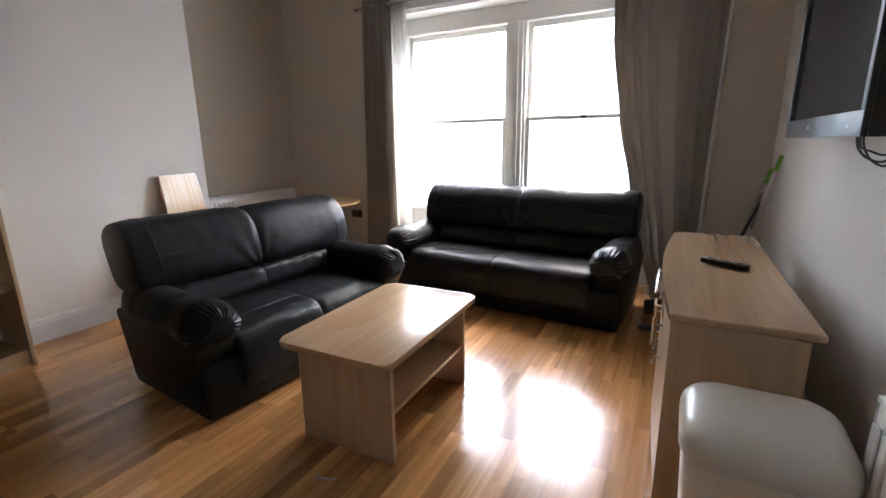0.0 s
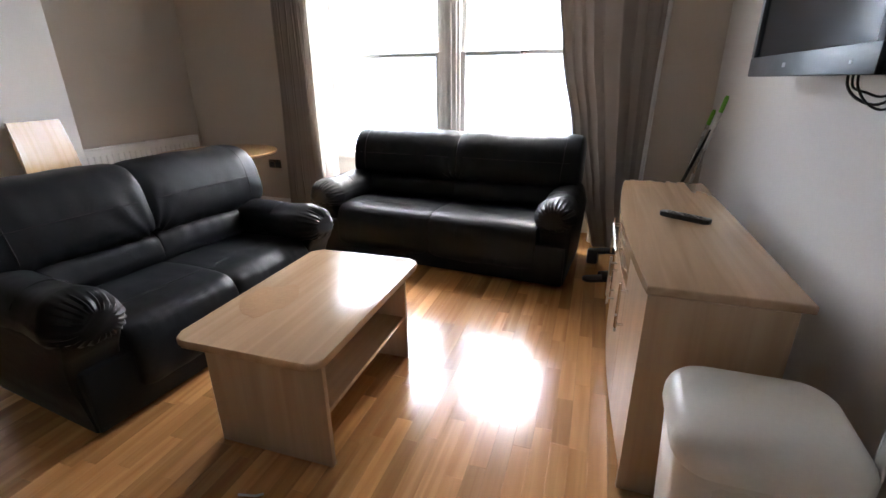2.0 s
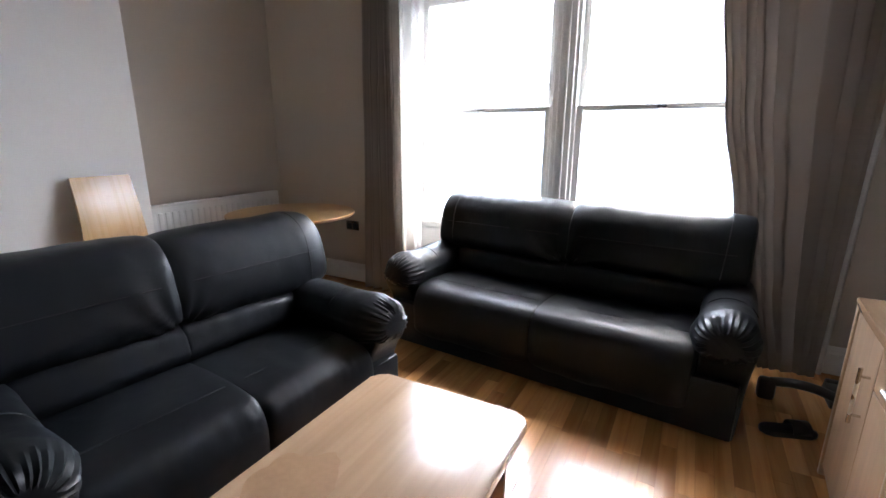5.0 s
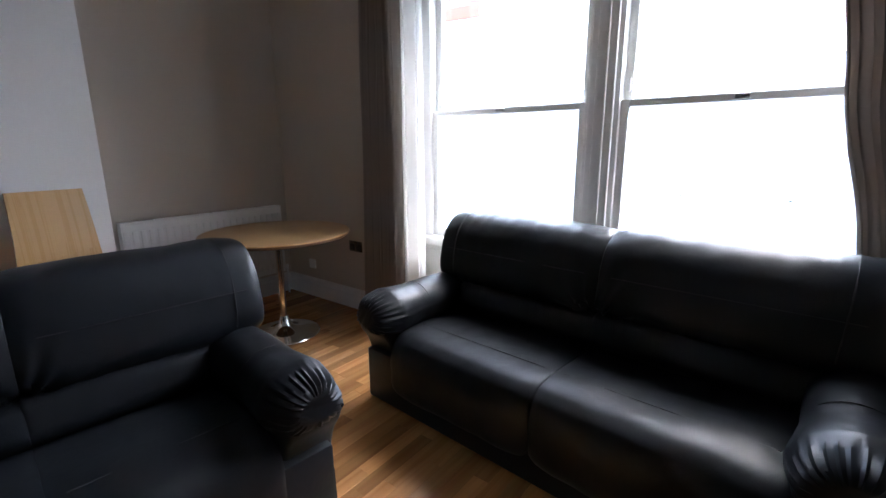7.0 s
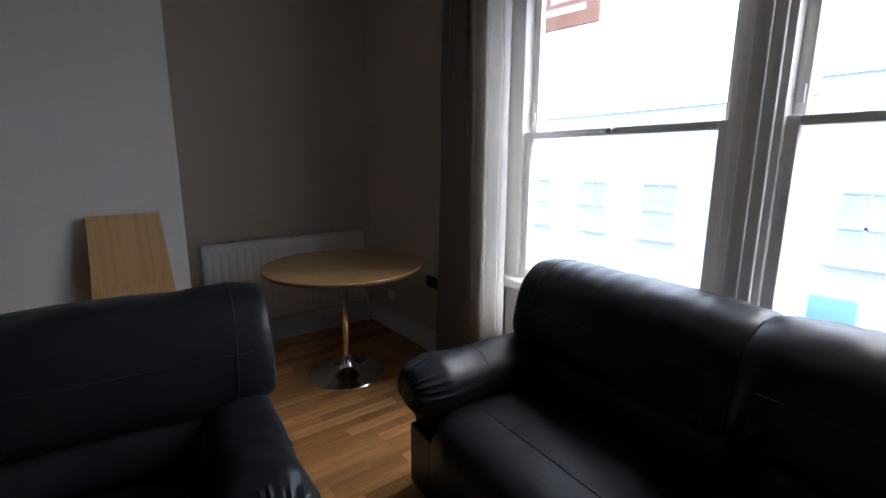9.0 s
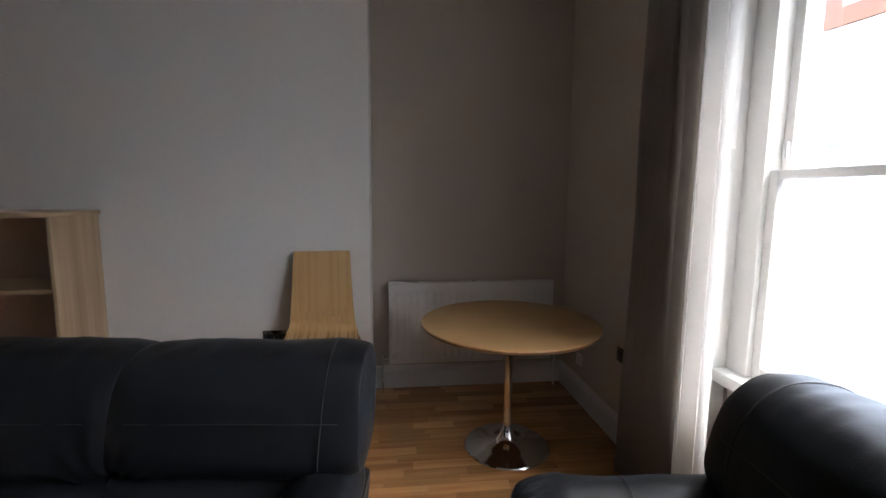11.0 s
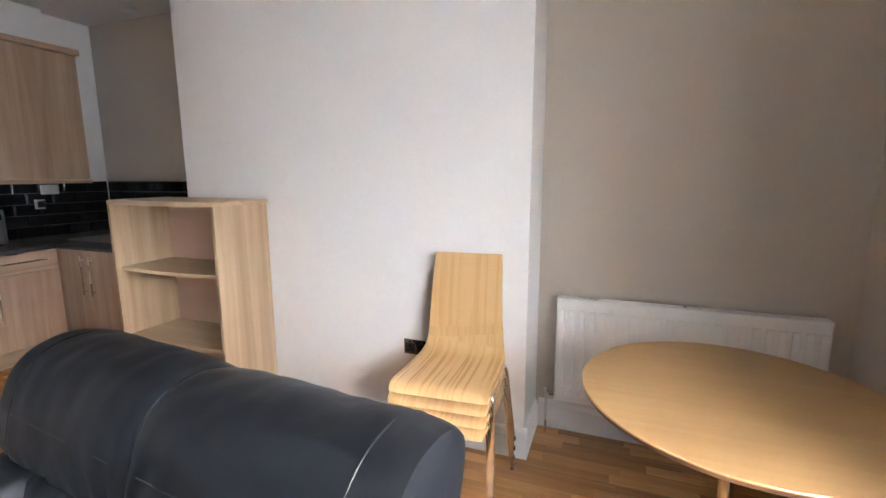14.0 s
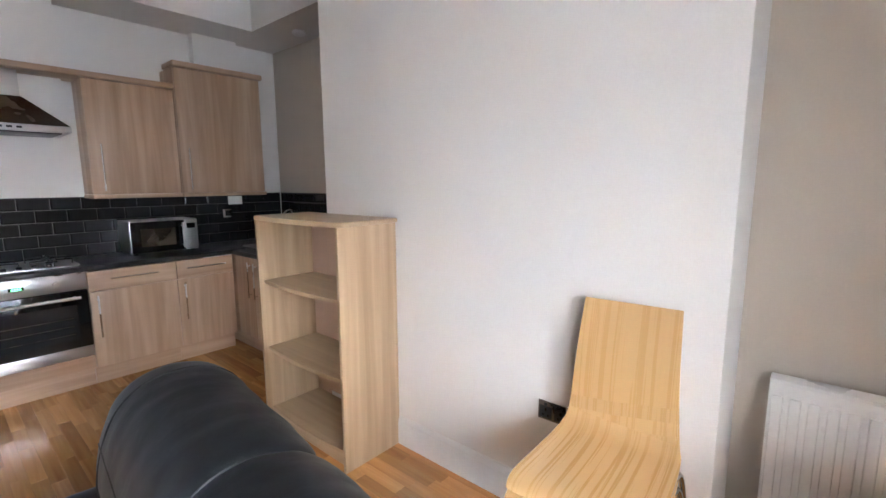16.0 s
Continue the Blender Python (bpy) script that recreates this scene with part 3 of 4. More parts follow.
part("top", slab(bmesh.new(), outline, 0.735, 0.765, 0.008), M_OAK_Y, sb)
bm = boxed(0.012, 0.375, 0.02, L - 0.02, 0.045, 0.735, 0.002)
box(bm, 0.03, 0.36, 0.03, L - 0.03, 0.0, 0.045)
part("body", bm, M_OAK_Z, sb)
part("side_panel", boxed(0.004, 0.378, 0.0, 0.02, 0, 0.735, 0.003), M_OAK_Z, sb)
part("side_panel", boxed(0.004, 0.378, L - 0.02, L, 0, 0.735, 0.003), M_OAK_Z, sb)
q = L / 4


def bowed_front(bm, y0, y1, z0, z1):
    """A door or drawer front that follows the bowed edge of the top."""
    n = 8
    face = [(0.012 - 0.042 * math.sin(math.pi * (y0 + (y1 - y0) * i / n) / L), y0 + (y1 - y0) * i / n) for i in range(n + 1)]
    lo = face + [(0.0125, y1), (0.0125, y0)]
    return slab(bm, lo, z0, z1, 0.0015, 1)


def front_x(y):
    return 0.012 - 0.042 * math.sin(math.pi * y / L)


for y0, y1, hy in ((0.024, q - 0.002, q - 0.05), (3 * q + 0.002, L - 0.024, 3 * q + 0.05)):
    d = part("door", bowed_front(bmesh.new(), y0, y1, 0.05, 0.725), M_OAK_Z, sb)
    part("handle", bar_handle(bmesh.new(), (front_x(hy), hy, 0.42), (front_x(hy), hy, 0.62), (-1, 0, 0)), M_NICKEL, d, "satin nickel bar handle")
d = part("drawer_front", bowed_front(bmesh.new(), q + 0.002, 3 * q - 0.002, 0.575, 0.725), M_OAK_Y, sb)
part("handle", bar_handle(bmesh.new(), (front_x(2 * q), 2 * q - 0.20, 0.655), (front_x(2 * q), 2 * q + 0.20, 0.655), (-1, 0, 0)), M_NICKEL, d, "long satin nickel bar handle")
for y0, y1, hy in ((q + 0.002, 2 * q - 0.002, 2 * q - 0.045), (2 * q + 0.002, 3 * q - 0.002, 2 * q + 0.045)):
    d = part("door", bowed_front(bmesh.new(), y0, y1, 0.05, 0.571), M_OAK_Z, sb)
    part("handle", bar_handle(bmesh.new(), (front_x(hy), hy, 0.34), (front_x(hy), hy, 0.54), (-1, 0, 0)), M_NICKEL, d, "satin nickel bar handle")

# remote control
rc = thing("remote_control", "slim black remote control lying on the sideboard", "remote", pose(0.535, 2.645, 0.765, 0, 0, -32))
part("body", slab(bmesh.new(), rounded(-0.10, 0.10, -0.024, 0.024, 0.012), 0.0, 0.019, 0.006), M_BLACK, rc)
for i in range(9):
    for j in range(3):
        part("button", boxed(-0.075 + i * 0.016, -0.066 + i * 0.016, -0.015 + j * 0.012, -0.008 + j * 0.012, 0.0185, 0.0205, 0.0008, 1), M_GREYTEXT if (i + j) % 4 == 0 else M_BLACK, rc)

# television on a wall bracket, with loose cables
tv = thing("television", "black flat television on a wall bracket, switched off", "television", pose(0.80, 2.53, 1.32, 0, 0, 0))
part("casing", slab(bmesh.new(), [(-0.03, -0.52), (0.035, -0.52), (0.06, -0.40), (0.06, 0.40), (0.035, 0.52), (-0.03, 0.52)], 0.0, 0.64, 0.006), M_BLACK, tv)
bm = bmesh.new()
for y0, y1, z0, z1 in ((-0.52, 0.52, 0.0, 0.075), (-0.52, 0.52, 0.605, 0.64), (-0.52, -0.485, 0.075, 0.605), (0.485, 0.52, 0.075, 0.605)):
    box(bm, -0.048, -0.0305, y0, y1, z0, z1, 0.004)
part("bezel", bm, M_BLACK, tv, "satin black bezel")
part("screen", boxed(-0.036, -0.0306, -0.484, 0.484, 0.076, 0.604), M_SCREEN, tv, smooth=False)
part("badge", boxed(-0.0492, -0.0485, 0.08, 0.11, 0.03, 0.045), M_GREYTEXT, tv, "small pale maker's badge")
part("indicator", boxed(-0.0492, -0.0485, -0.40, -0.385, 0.028, 0.036), M_GREYTEXT, tv)
bm = boxed(0.061, 0.125, -0.10, 0.10, 0.20, 0.45, 0.004)
part("bracket", bm, M_BLACK, tv, "black steel wall bracket")
for dy, dip, y1, r in ((-0.20, 0.075, -0.29, 0.0042), (-0.23, 0.055, -0.27, 0.0035), (-0.26, 0.085, -0.31, 0.0035)):
    pts = curve_through([(0.03, dy, 0.02), (0.035, dy - 0.005, -0.03), (0.05, dy - 0.05, -dip + 0.01), (0.08, (dy + y1) / 2 - 0.06, -dip), (0.115, y1 - 0.06, -0.02), (0.122, y1 - 0.07, 0.06)], 24, closed=False)
    part("cable", tube(bmesh.new(), pts, r, 8), M_BLACK, tv)
part("wall_plate", boxed(0.120, 0.128, -0.36, -0.22, -0.09, -0.01, 0.003), M_WHITEPL, tv, "white aerial wall plate")

# pedal bin
bin_ = thing("waste_bin", "cream white plastic kitchen bin with a domed lid", "bin", pose(0.567, 1.615, 0))
bm = bmesh.new()
levels = [(0.0, 0.80), (0.01, 0.82), (0.30, 0.91), (0.53, 0.975), (0.535, 0.97)]
loops = []
for z, s in levels:
    loops.append([bm.verts.new((x * s, y * s, z)) for x, y in rounded(-0.182, 0.182, -0.145, 0.145, 0.07, 8)])
for a, b in zip(loops, loops[1:]):
    for j in range(len(a)):
        bm.faces.new((a[j], a[(j + 1) % len(a)], b[(j + 1) % len(a)], b[j]))
bm.faces.new(loops[0][::-1])
bm.faces.new(loops[-1])
part("body", bm, M_BIN, bin_)
bm = bmesh.new()
loops = []
for z, s in ((0.535, 1.0), (0.545, 1.03), (0.575, 1.03), (0.595, 1.0), (0.610, 0.94), (0.620, 0.86), (0.629, 0.70), (0.634, 0.45), (0.636, 0.15)):
    loops.append([bm.verts.new((x * s, y * s, z + 0.012 * (y * s / 0.135))) for x, y in rounded(-0.182, 0.182, -0.145, 0.145, 0.075, 8)])
for a, b in zip(loops, loops[1:]):
    for j in range(len(a)):
        bm.faces.new((a[j], a[(j + 1) % len(a)], b[(j + 1) % len(a)], b[j]))
bm.faces.new(loops[0][::-1])
bm.faces.new(loops[-1])
part("lid", bm, M_BIN, bin_, "domed cream swing lid")


def radiator(length, height, m, label, rows=True, gap=0.0):
    """A fluted steel panel radiator; it faces +x, its back at x = 0, and runs along y from 0."""
    rad = thing("radiator", label, "radiator", m)
    bm = boxed(0.095, 0.10, 0.0, length, 0.0, height, 0.002)
    box(bm, 0.045, 0.05, 0.0, length, 0.0, height, 0.001)
    part("panel", bm, M_RAD, rad)
    n = int(length / 0.052)
    step = length / n
    for i in range(n):
        y = step * (i + 0.5)
        fl = part("flute", boxed(0.0985, 0.1075, y - 0.017, y + 0.017, 0.04, height - 0.05, 0.0045, 3), M_RAD, rad) if i == 0 else None
        if i == 0:
            first = fl
        else:
            o = first.copy()
            scene.collection.objects.link(o)
            o.location = (0, step * i, 0)
    bm = boxed(0.035, 0.106, 0.0, length, height - 0.004, height + 0.012, 0.003)
    part("top_grille", bm, M_RAD, rad)
    # grey sheets on the solid grille paint the shade inside its openings
    for i in range(int(length / 0.03) if rows else 0):
        box_y = 0.02 + i * 0.03
        if i == 0:
            slot = part("slot", boxed(0.05, 0.09, 0.012, 0.026, height + 0.0122, height + 0.0126), M_SLOT_SHADE, rad, smooth=False)
        else:
            o = slot.copy()
            scene.collection.objects.link(o)
            o.location = (0, i * 0.03, 0)
    for y in (0.0, length - 0.004):
        part("side_cover", boxed(0.036, 0.104, y, y + 0.004, 0.02, height, 0.001), M_RAD, rad)
    for y in (0.2, length - 0.2):
        part("wall_bracket", boxed(-gap, 0.05, y - 0.015, y + 0.015, 0.1, height - 0.1), M_RAD, rad)
    return rad


r1 = radiator(1.215, 0.585, pose(XL, 3.145, 0.218), "white fluted panel radiator in the recess", rows=False)
for y, nm in ((-0.045, "thermostatic_valve"), (1.25, "lockshield_valve")):
    bm = tube(bmesh.new(), [(0.075, y, -0.235), (0.075, y, -0.01), (0.075, y, 0.05)], [0.0075, 0.0075, 0.014], 10)
    tube(bm, [(0.075, y, 0.025), (0.075, 0.0 if y < 0 else 1.215, 0.025)], 0.011, 10)
    part(nm, bm, M_WHITEPL if y > 0 else M_NICKEL, r1, "valve on an upright pipe to the floor")
part("bleed_cap", tube(bmesh.new(), [(0.07, 0.62, 0.597), (0.07, 0.62, 0.605)], 0.008, 10), M_NICKEL, r1)
radiator(1.0, 0.60, pose(XR - 0.07, 1.57, 0.15, 0, 0, 180), "white fluted panel radiator beside the bin", gap=0.07)


def socket(m, label):
    """A double socket; its plate faces +x."""
    s = thing("socket", label, "socket", m)
    part("plate", boxed(0.0, 0.008, -0.073, 0.073, -0.043, 0.043, 0.003), M_BRONZE, s)
    for y in (-0.036, 0.036):
        part("insert", boxed(0.008, 0.0095, y - 0.03, y + 0.03, -0.034, 0.022, 0.001), M_BLACK, s)
        bm = bmesh.new()
        for dy, z0, z1 in ((0, -0.002, 0.012), (-0.012, -0.024, -0.016), (0.012, -0.024, -0.016)):
            box(bm, 0.0095, 0.0099, y + dy - 0.004, y + dy + 0.004, z0, z1)
        part("pin_hole", bm, M_BLACKGLASS, s, smooth=False)
        part("switch", boxed(0.008, 0.012, y - 0.007, y + 0.007, 0.024, 0.038, 0.001), M_BLACK, s)
    return s


socket(pose(-2.975, YW, 0.53, 0, 0, -90), "dark bronze double socket on the taupe wall")
socket(pose(XC, 2.42, 0.53), "dark bronze double socket on the chimney breast")
bm = boxed(-0.04, 0.04, -0.016, 0.0, 0.16, 0.24, 0.004)
single("telephone_socket", bm, M_WHITEPL, "small white plastic telephone socket above the skirting", "socket", pose(-3.55, YW, 0.10))

# pedestal table
pt = thing("pedestal_table", "round beech veneer table on a chrome trumpet base", "table", pose(-3.03, 3.82, 0.0) @ Matrix.Diagonal((0.97, 0.97, 1.02, 1)))
part("tabletop", lathe(bmesh.new(), [(0.48, 0.7225), (0.506, 0.7228), (0.508, 0.7265), (0.505, 0.730), (0.30, 0.7305)], n=96), M_BEECH_Y, pt)
part("edge_band", lathe(bmesh.new(), [(0.46, 0.700), (0.490, 0.703), (0.504, 0.712), (0.506, 0.722), (0.47, 0.7222)], n=96), M_EDGE, pt, "dark moulded underside edge")
part("stem", tube(bmesh.new(), [(0, 0, 0.05), (0, 0, 0.40), (0, 0, 0.70)], 0.024, 24), M_CHROME, pt)
part("base", lathe(bmesh.new(), [(0.245, 0.0), (0.25, 0.006), (0.245, 0.012), (0.16, 0.026), (0.08, 0.045), (0.045, 0.075), (0.03, 0.12), (0.026, 0.13)], n=64), M_CHROME, pt)
part("mounting_plate", lathe(bmesh.new(), [(0.03, 0.66), (0.10, 0.694), (0.12, 0.700)], n=32), M_CHROME, pt)


# stack of bentwood chairs
def build_chair(m, label):
    """A one-piece plywood shell on chrome tube legs; it faces +x, the seat's middle over the origin."""
    ch = thing("stacking_chair", label, "chair", m, "stack of plywood chairs")
    side = curve_through([(0.265, 0, 0.435), (0.25, 0, 0.452), (0.20, 0, 0.460), (0.05, 0, 0.448), (-0.12, 0, 0.440), (-0.195, 0, 0.452), (-0.230, 0, 0.50), (-0.235, 0, 0.60), (-0.255, 0, 0.75), (-0.300, 0, 0.935)], 36, closed=False)
    bm = bmesh.new()
    nv = 10
    up, lo = [], []
    for i, p in enumerate(side):
        a, b = side[max(i - 1, 0)], side[min(i + 1, len(side) - 1)]
        nrm = Vector((-(b - a).z, 0, (b - a).x)).normalized()
        if nrm.z < 0 or (i > 22 and nrm.x < 0):
            nrm = -nrm
        s = i / (len(side) - 1)
        hw = 0.205 + 0.012 * math.sin(math.pi * min(1, s * 1.6)) - 0.035 * max(0, (s - 0.55) / 0.45)
        if i == 0:
            hw -= 0.02
        up.append([bm.verts.new(p + Vector((0, hw * (2 * j / nv - 1), 0)) + nrm * 0.006) for j in range(nv + 1)])
        lo.append([bm.verts.new(p + Vector((0, hw * (2 * j / nv - 1), 0)) - nrm * 0.006) for j in range(nv + 1)])
    for g in (up, lo):
        for a, b in zip(g, g[1:]):
            for j in range(nv):
                bm.faces.new((a[j], a[j + 1], b[j + 1], b[j]))
    for i in range(len(side) - 1):
        bm.faces.new((up[i][0], up[i + 1][0], lo[i + 1][0], lo[i][0]))
        bm.faces.new((up[i][nv], up[i + 1][nv], lo[i + 1][nv], lo[i][nv]))
    for j in range(nv):
        bm.faces.new((up[0][j], up[0][j + 1], lo[0][j + 1], lo[0][j]))
        bm.faces.new((up[-1][j], up[-1][j + 1], lo[-1][j + 1], lo[-1][j]))
    part("shell", bm, M_BEECH_Z, ch)
    for s in (-1, 1):
        pts = curve_through([(0.235, 0.225 * s, 0.0), (0.215, 0.222 * s, 0.20), (0.195, 0.215 * s, 0.40), (0.16, 0.205 * s, 0.432), (0.0, 0.20 * s, 0.428), (-0.10, 0.205 * s, 0.428), (-0.15, 0.22 * s, 0.405), (-0.19, 0.238 * s, 0.20), (-0.225, 0.255 * s, 0.0)], 44, closed=False)
        part("leg_frame", tube(bmesh.new(), pts, 0.0095, 10), M_CHROME, ch, "bent chrome tube front and back leg")
        for fx, fy in ((0.235, 0.225 * s), (-0.225, 0.255 * s)):
            part("foot", tube(bmesh.new(), [(fx, fy, -0.001), (fx, fy, 0.018)], 0.012, 10), M_BLACK, ch)
    part("crossbar", tube(bmesh.new(), [(0.08, -0.20, 0.428), (0.08, 0.20, 0.428)], 0.008, 10), M_CHROME, ch)
    return ch


chair = build_chair(pose(-3.19, 2.752, 0.001, 0, 0, 3), "beech plywood stacking chair with chrome legs, in a stack")
for k in range(1, 4):
    copy_thing(chair, pose(-3.19 - 0.004 * k, 2.752 + 0.002 * k, 0.001 + 0.050 * k, 0, 0, 3 + 0.5 * k))

# bookcase
bk = thing("bookcase", "pale oak laminate open bookcase with empty shelves", "bookcase", pose(-3.535, 0.61, 0))
BW, BD, BH = 0.832, 0.392, 1.338
for y in (0.0, BW - 0.022):
    part("side_panel", boxed(0.0, BD, y, y + 0.022, 0, BH - 0.026, 0.003), M_BOOK_Z, bk)
top = [(0.0, BW + 0.012), (0.0, -0.012), (BD - 0.02, -0.012), (BD + 0.012, 0.02)] + [(BD + 0.012 + 0.028 * math.sin(math.pi * i / 12), 0.02 + (BW - 0.04) * i / 12) for i in range(1, 12)] + [(BD + 0.012, BW - 0.02), (BD - 0.02, BW + 0.012)]
part("top", slab(bmesh.new(), top, BH - 0.026, BH, 0.008), M_BOOK_Y, bk)
for z in (0.08, 0.485, 0.915):
    pts = [(0.012, BW - 0.022), (0.012, 0.022)] + [(BD - 0.03 + 0.028 * math.sin(math.pi * i / 12), 0.022 + (BW - 0.044) * i / 12) for i in range(13)]
    part("shelf", slab(bmesh.new(), pts, z, z + 0.02, 0.002, 1), M_BOOK_Y, bk)
part("plinth", boxed(BD - 0.06, BD - 0.04, 0.022, BW - 0.022, 0, 0.08), M_BOOK_Y, bk)
part("back_board", boxed(0.002, 0.012, 0.022, BW - 0.022, 0.0, BH - 0.026), M_BACK, bk, "pinkish brown back board", smooth=False)


# curtains on a steel pole
def curtain(name, z0, z1, edge0, edge1, y, folds, label, calm=0.0):
    """Hanging cloth between two edges given as functions of height; its folds run down it."""
    cu = thing(name, label, "curtain")
    bm = bmesh.new()
    nu, nz = folds * 14, 40
    rows = []
    for k in range(nz + 1):
        z = z0 + (z1 - z0) * k / nz
        a, b = edge0(z), edge1(z)
        row = []
        for i in range(nu + 1):
            u = i / nu
            ph = 2 * math.pi * folds * (u + calm * 0.10 * math.sin(5.2 * u)) + 0.8 * math.sin(7 * u) + 0.5 * noise.noise(Vector((u * 3, z * 0.8, 1)))
            amp = (0.045 + 0.014 * noise.noise(Vector((u * 6, z * 0.6, 5)))) * (0.75 + 0.25 * (z - z0) / (z1 - z0)) * (1 - calm * (0.25 + 0.45 * u))
            x = a + (b - a) * u + 0.012 * math.sin(ph * 2 + 1)
            row.append(bm.verts.new((x, y + amp * math.sin(ph) + 0.01 * noise.noise(Vector((x * 5, z * 1.5, 2))), z)))
        rows.append(row)
    for a, b in zip(rows, rows[1:]):
        for i in range(nu):
            bm.faces.new((a[i], a[i + 1], b[i + 1], b[i]))
    cloth = part("cloth", bm, M_CURTAIN, cu)
    so = cloth.modifiers.new("thickness", "SOLIDIFY")
    so.thickness = 0.004
    for i in range(folds):
        u = (i + 0.5) / folds
        a, b = edge0(z1), edge1(z1)
        bm = bmesh.new()
        cx = a + (b - a) * u
        ringpts = [(cx, y + 0.024 * math.cos(2 * math.pi * k / 16), z1 - 0.06 + 0.024 * math.sin(2 * math.pi * k / 16)) for k in range(17)]
        tube(bm, ringpts, 0.005, 6, cap=False)
        part("eyelet", bm, M_NICKEL, cu, "satin metal eyelet")
    return cu


def lerp_table(table):
    def f(z):
        for (z0, v0), (z1, v1) in zip(table, table[1:]):
            if z <= z1:
                t = max(0, (z - z0) / (z1 - z0))
                t = t * t * (3 - 2 * t) * 0.5 + t * 0.5
                return v0 + (v1 - v0) * t
        return table[-1][1]
    return f


cl = curtain("curtain", 0.02, 2.70, lambda z: -2.76 + 0.04 * z, lambda z: -2.36, 4.355, 5, "taupe cloth curtain hanging in folds beside the window")
# white strip in place of the last fold, which the window lights up
bm = bmesh.new()
for a, b in ((-2.38, -2.17),):
    vs = [[bm.verts.new((a + (b - a) * i / 10, 4.385 + 0.03 * math.sin(i * 1.25), z)) for i in range(11)] for z in (0.03, 0.6, 1.2, 1.8, 2.4, 2.66)]
    for r0, r1_ in zip(vs, vs[1:]):
        for i in range(10):
            bm.faces.new((r0[i], r0[i + 1], r1_[i + 1], r1_[i]))
ob = part("lining", bm, M_LIT_LINING, cl, "pale lining at the edge, window light put into its colour")
ob.modifiers.new("thickness", "SOLIDIFY").thickness = 0.003
cr = curtain("curtain", 0.02, 2.70, lerp_table([(0.0, 0.20), (0.5, 0.06), (0.96, -0.04), (1.5, -0.16), (2.1, -0.245), (2.7, -0.27)]), lerp_table([(0.0, 0.47), (0.5, 0.48), (1.1, 0.49), (2.0, 0.51), (2.7, 0.54)]), 4.33, 7, "taupe cloth curtain drawn aside behind the sofa end", calm=1.0)
bm = bmesh.new()
oe = lerp_table([(0.0, 0.47), (0.5, 0.48), (1.1, 0.49), (2.0, 0.51), (2.7, 0.54)])
vs = [[bm.verts.new((oe(0.03 + 2.6 * k / 20) - 0.01 + 0.05 * i / 6, 4.375 + 0.02 * math.sin(i), 0.03 + 2.6 * k / 20)) for i in range(7)] for k in range(21)]
for r0, r1_ in zip(vs, vs[1:]):
    for i in range(6):
        bm.faces.new((r0[i], r0[i + 1], r1_[i + 1], r1_[i]))
ob = part("lining", bm, M_LIT_LINING, cr, "pale lining at the edge, window light put into its colour")
ob.modifiers.new("thickness", "SOLIDIFY").thickness = 0.003
pole = thing("curtain_pole", "satin steel curtain pole with ball ends", "curtain pole")
part("pole", tube(bmesh.new(), [(-2.72, 4.345, 2.64), (0.70, 4.345, 2.64)], 0.014, 16), M_NICKEL, pole)
for x in (-2.735, 0.715):
    bm = bmesh.new()
    bmesh.ops.create_uvsphere(bm, u_segments=20, v_segments=12, radius=0.026, matrix=Matrix.Translation((x, 4.345, 2.64)))
    part("finial", bm, M_NICKEL, pole)
for x in (-2.705, 0.66):
    bm = tube(bmesh.new(), [(x, 4.345, 2.64), (x, YW, 2.64)], 0.008, 10)
    tube(bm, [(x, YW - 0.012, 2.64), (x, YW, 2.64)], 0.03, 20)
    part("bracket", bm, M_NICKEL, pole)


# broom handles in the corner, and oddments on the floor under the curtain
def broom(foot, tip, label, head):
    b = thing("broom", label, "broom", None, "brooms in the corner")
    f, t = Vector(foot), Vector(tip)
    d = (t - f).normalized()
    part("handle", tube(bmesh.new(), [f + d * 0.05, t - d * 0.10], 0.011, 12), M_NICKEL, b, "grey metal handle")
    part("grip", tube(bmesh.new(), [t - d * 0.105, t - d * 0.02, t], [0.0135, 0.0135, 0.009], 12), M_GREEN, b, "lime green plastic end grip")
    part("head", boxed(f.x - 0.13, f.x + 0.13, f.y - 0.03, f.y + 0.03, 0.0, 0.07, 0.012), head, b)
    return b


broom((0.63, 4.22, 0.0), (0.905, 4.29, 1.11), "grey broom with lime green grip, leaning in the corner", M_BLACK)
broom((0.66, 4.08, 0.0), (0.91, 4.03, 1.21), "tall grey mop handle with lime green grip, leaning", M_GREEN)
br = thing("dustpan_brush", "long black dustpan handle leaning in the corner", "dustpan")
part("handle", tube(bmesh.new(), [(0.57, 4.12, 0.06), (0.895, 4.24, 0.98)], [0.02, 0.008], 12), M_BLACK, br)
part("pan", boxed(0.48, 0.66, 4.0, 4.20, 0.0, 0.07, 0.02), M_BLACK, br)
vac = thing("black_hose", "black plastic hose end lying under the curtain", "hose")
part("tube", tube(bmesh.new(), curve_through([(0.22, 3.98, 0.10), (0.32, 3.98, 0.115), (0.44, 3.96, 0.11), (0.60, 3.93, 0.05), (0.70, 3.88, 0.025)], 20, closed=False), 0.024, 14), M_BLACK, vac)
part("nozzle", boxed(0.17, 0.25, 3.95, 4.01, 0.0, 0.12, 0.02), M_BLACK, vac)
shoe = thing("slider_sandal", "dark grey flat sandal on the floor", "sandal", pose(0.27, 3.68, 0, 0, 0, 20))
part("sole", slab(bmesh.new(), [(x * 1.0, y) for x, y in rounded(-0.12, 0.12, -0.042, 0.042, 0.04)], 0, 0.022, 0.006), M_BLACK, shoe)
bm = bmesh.new()
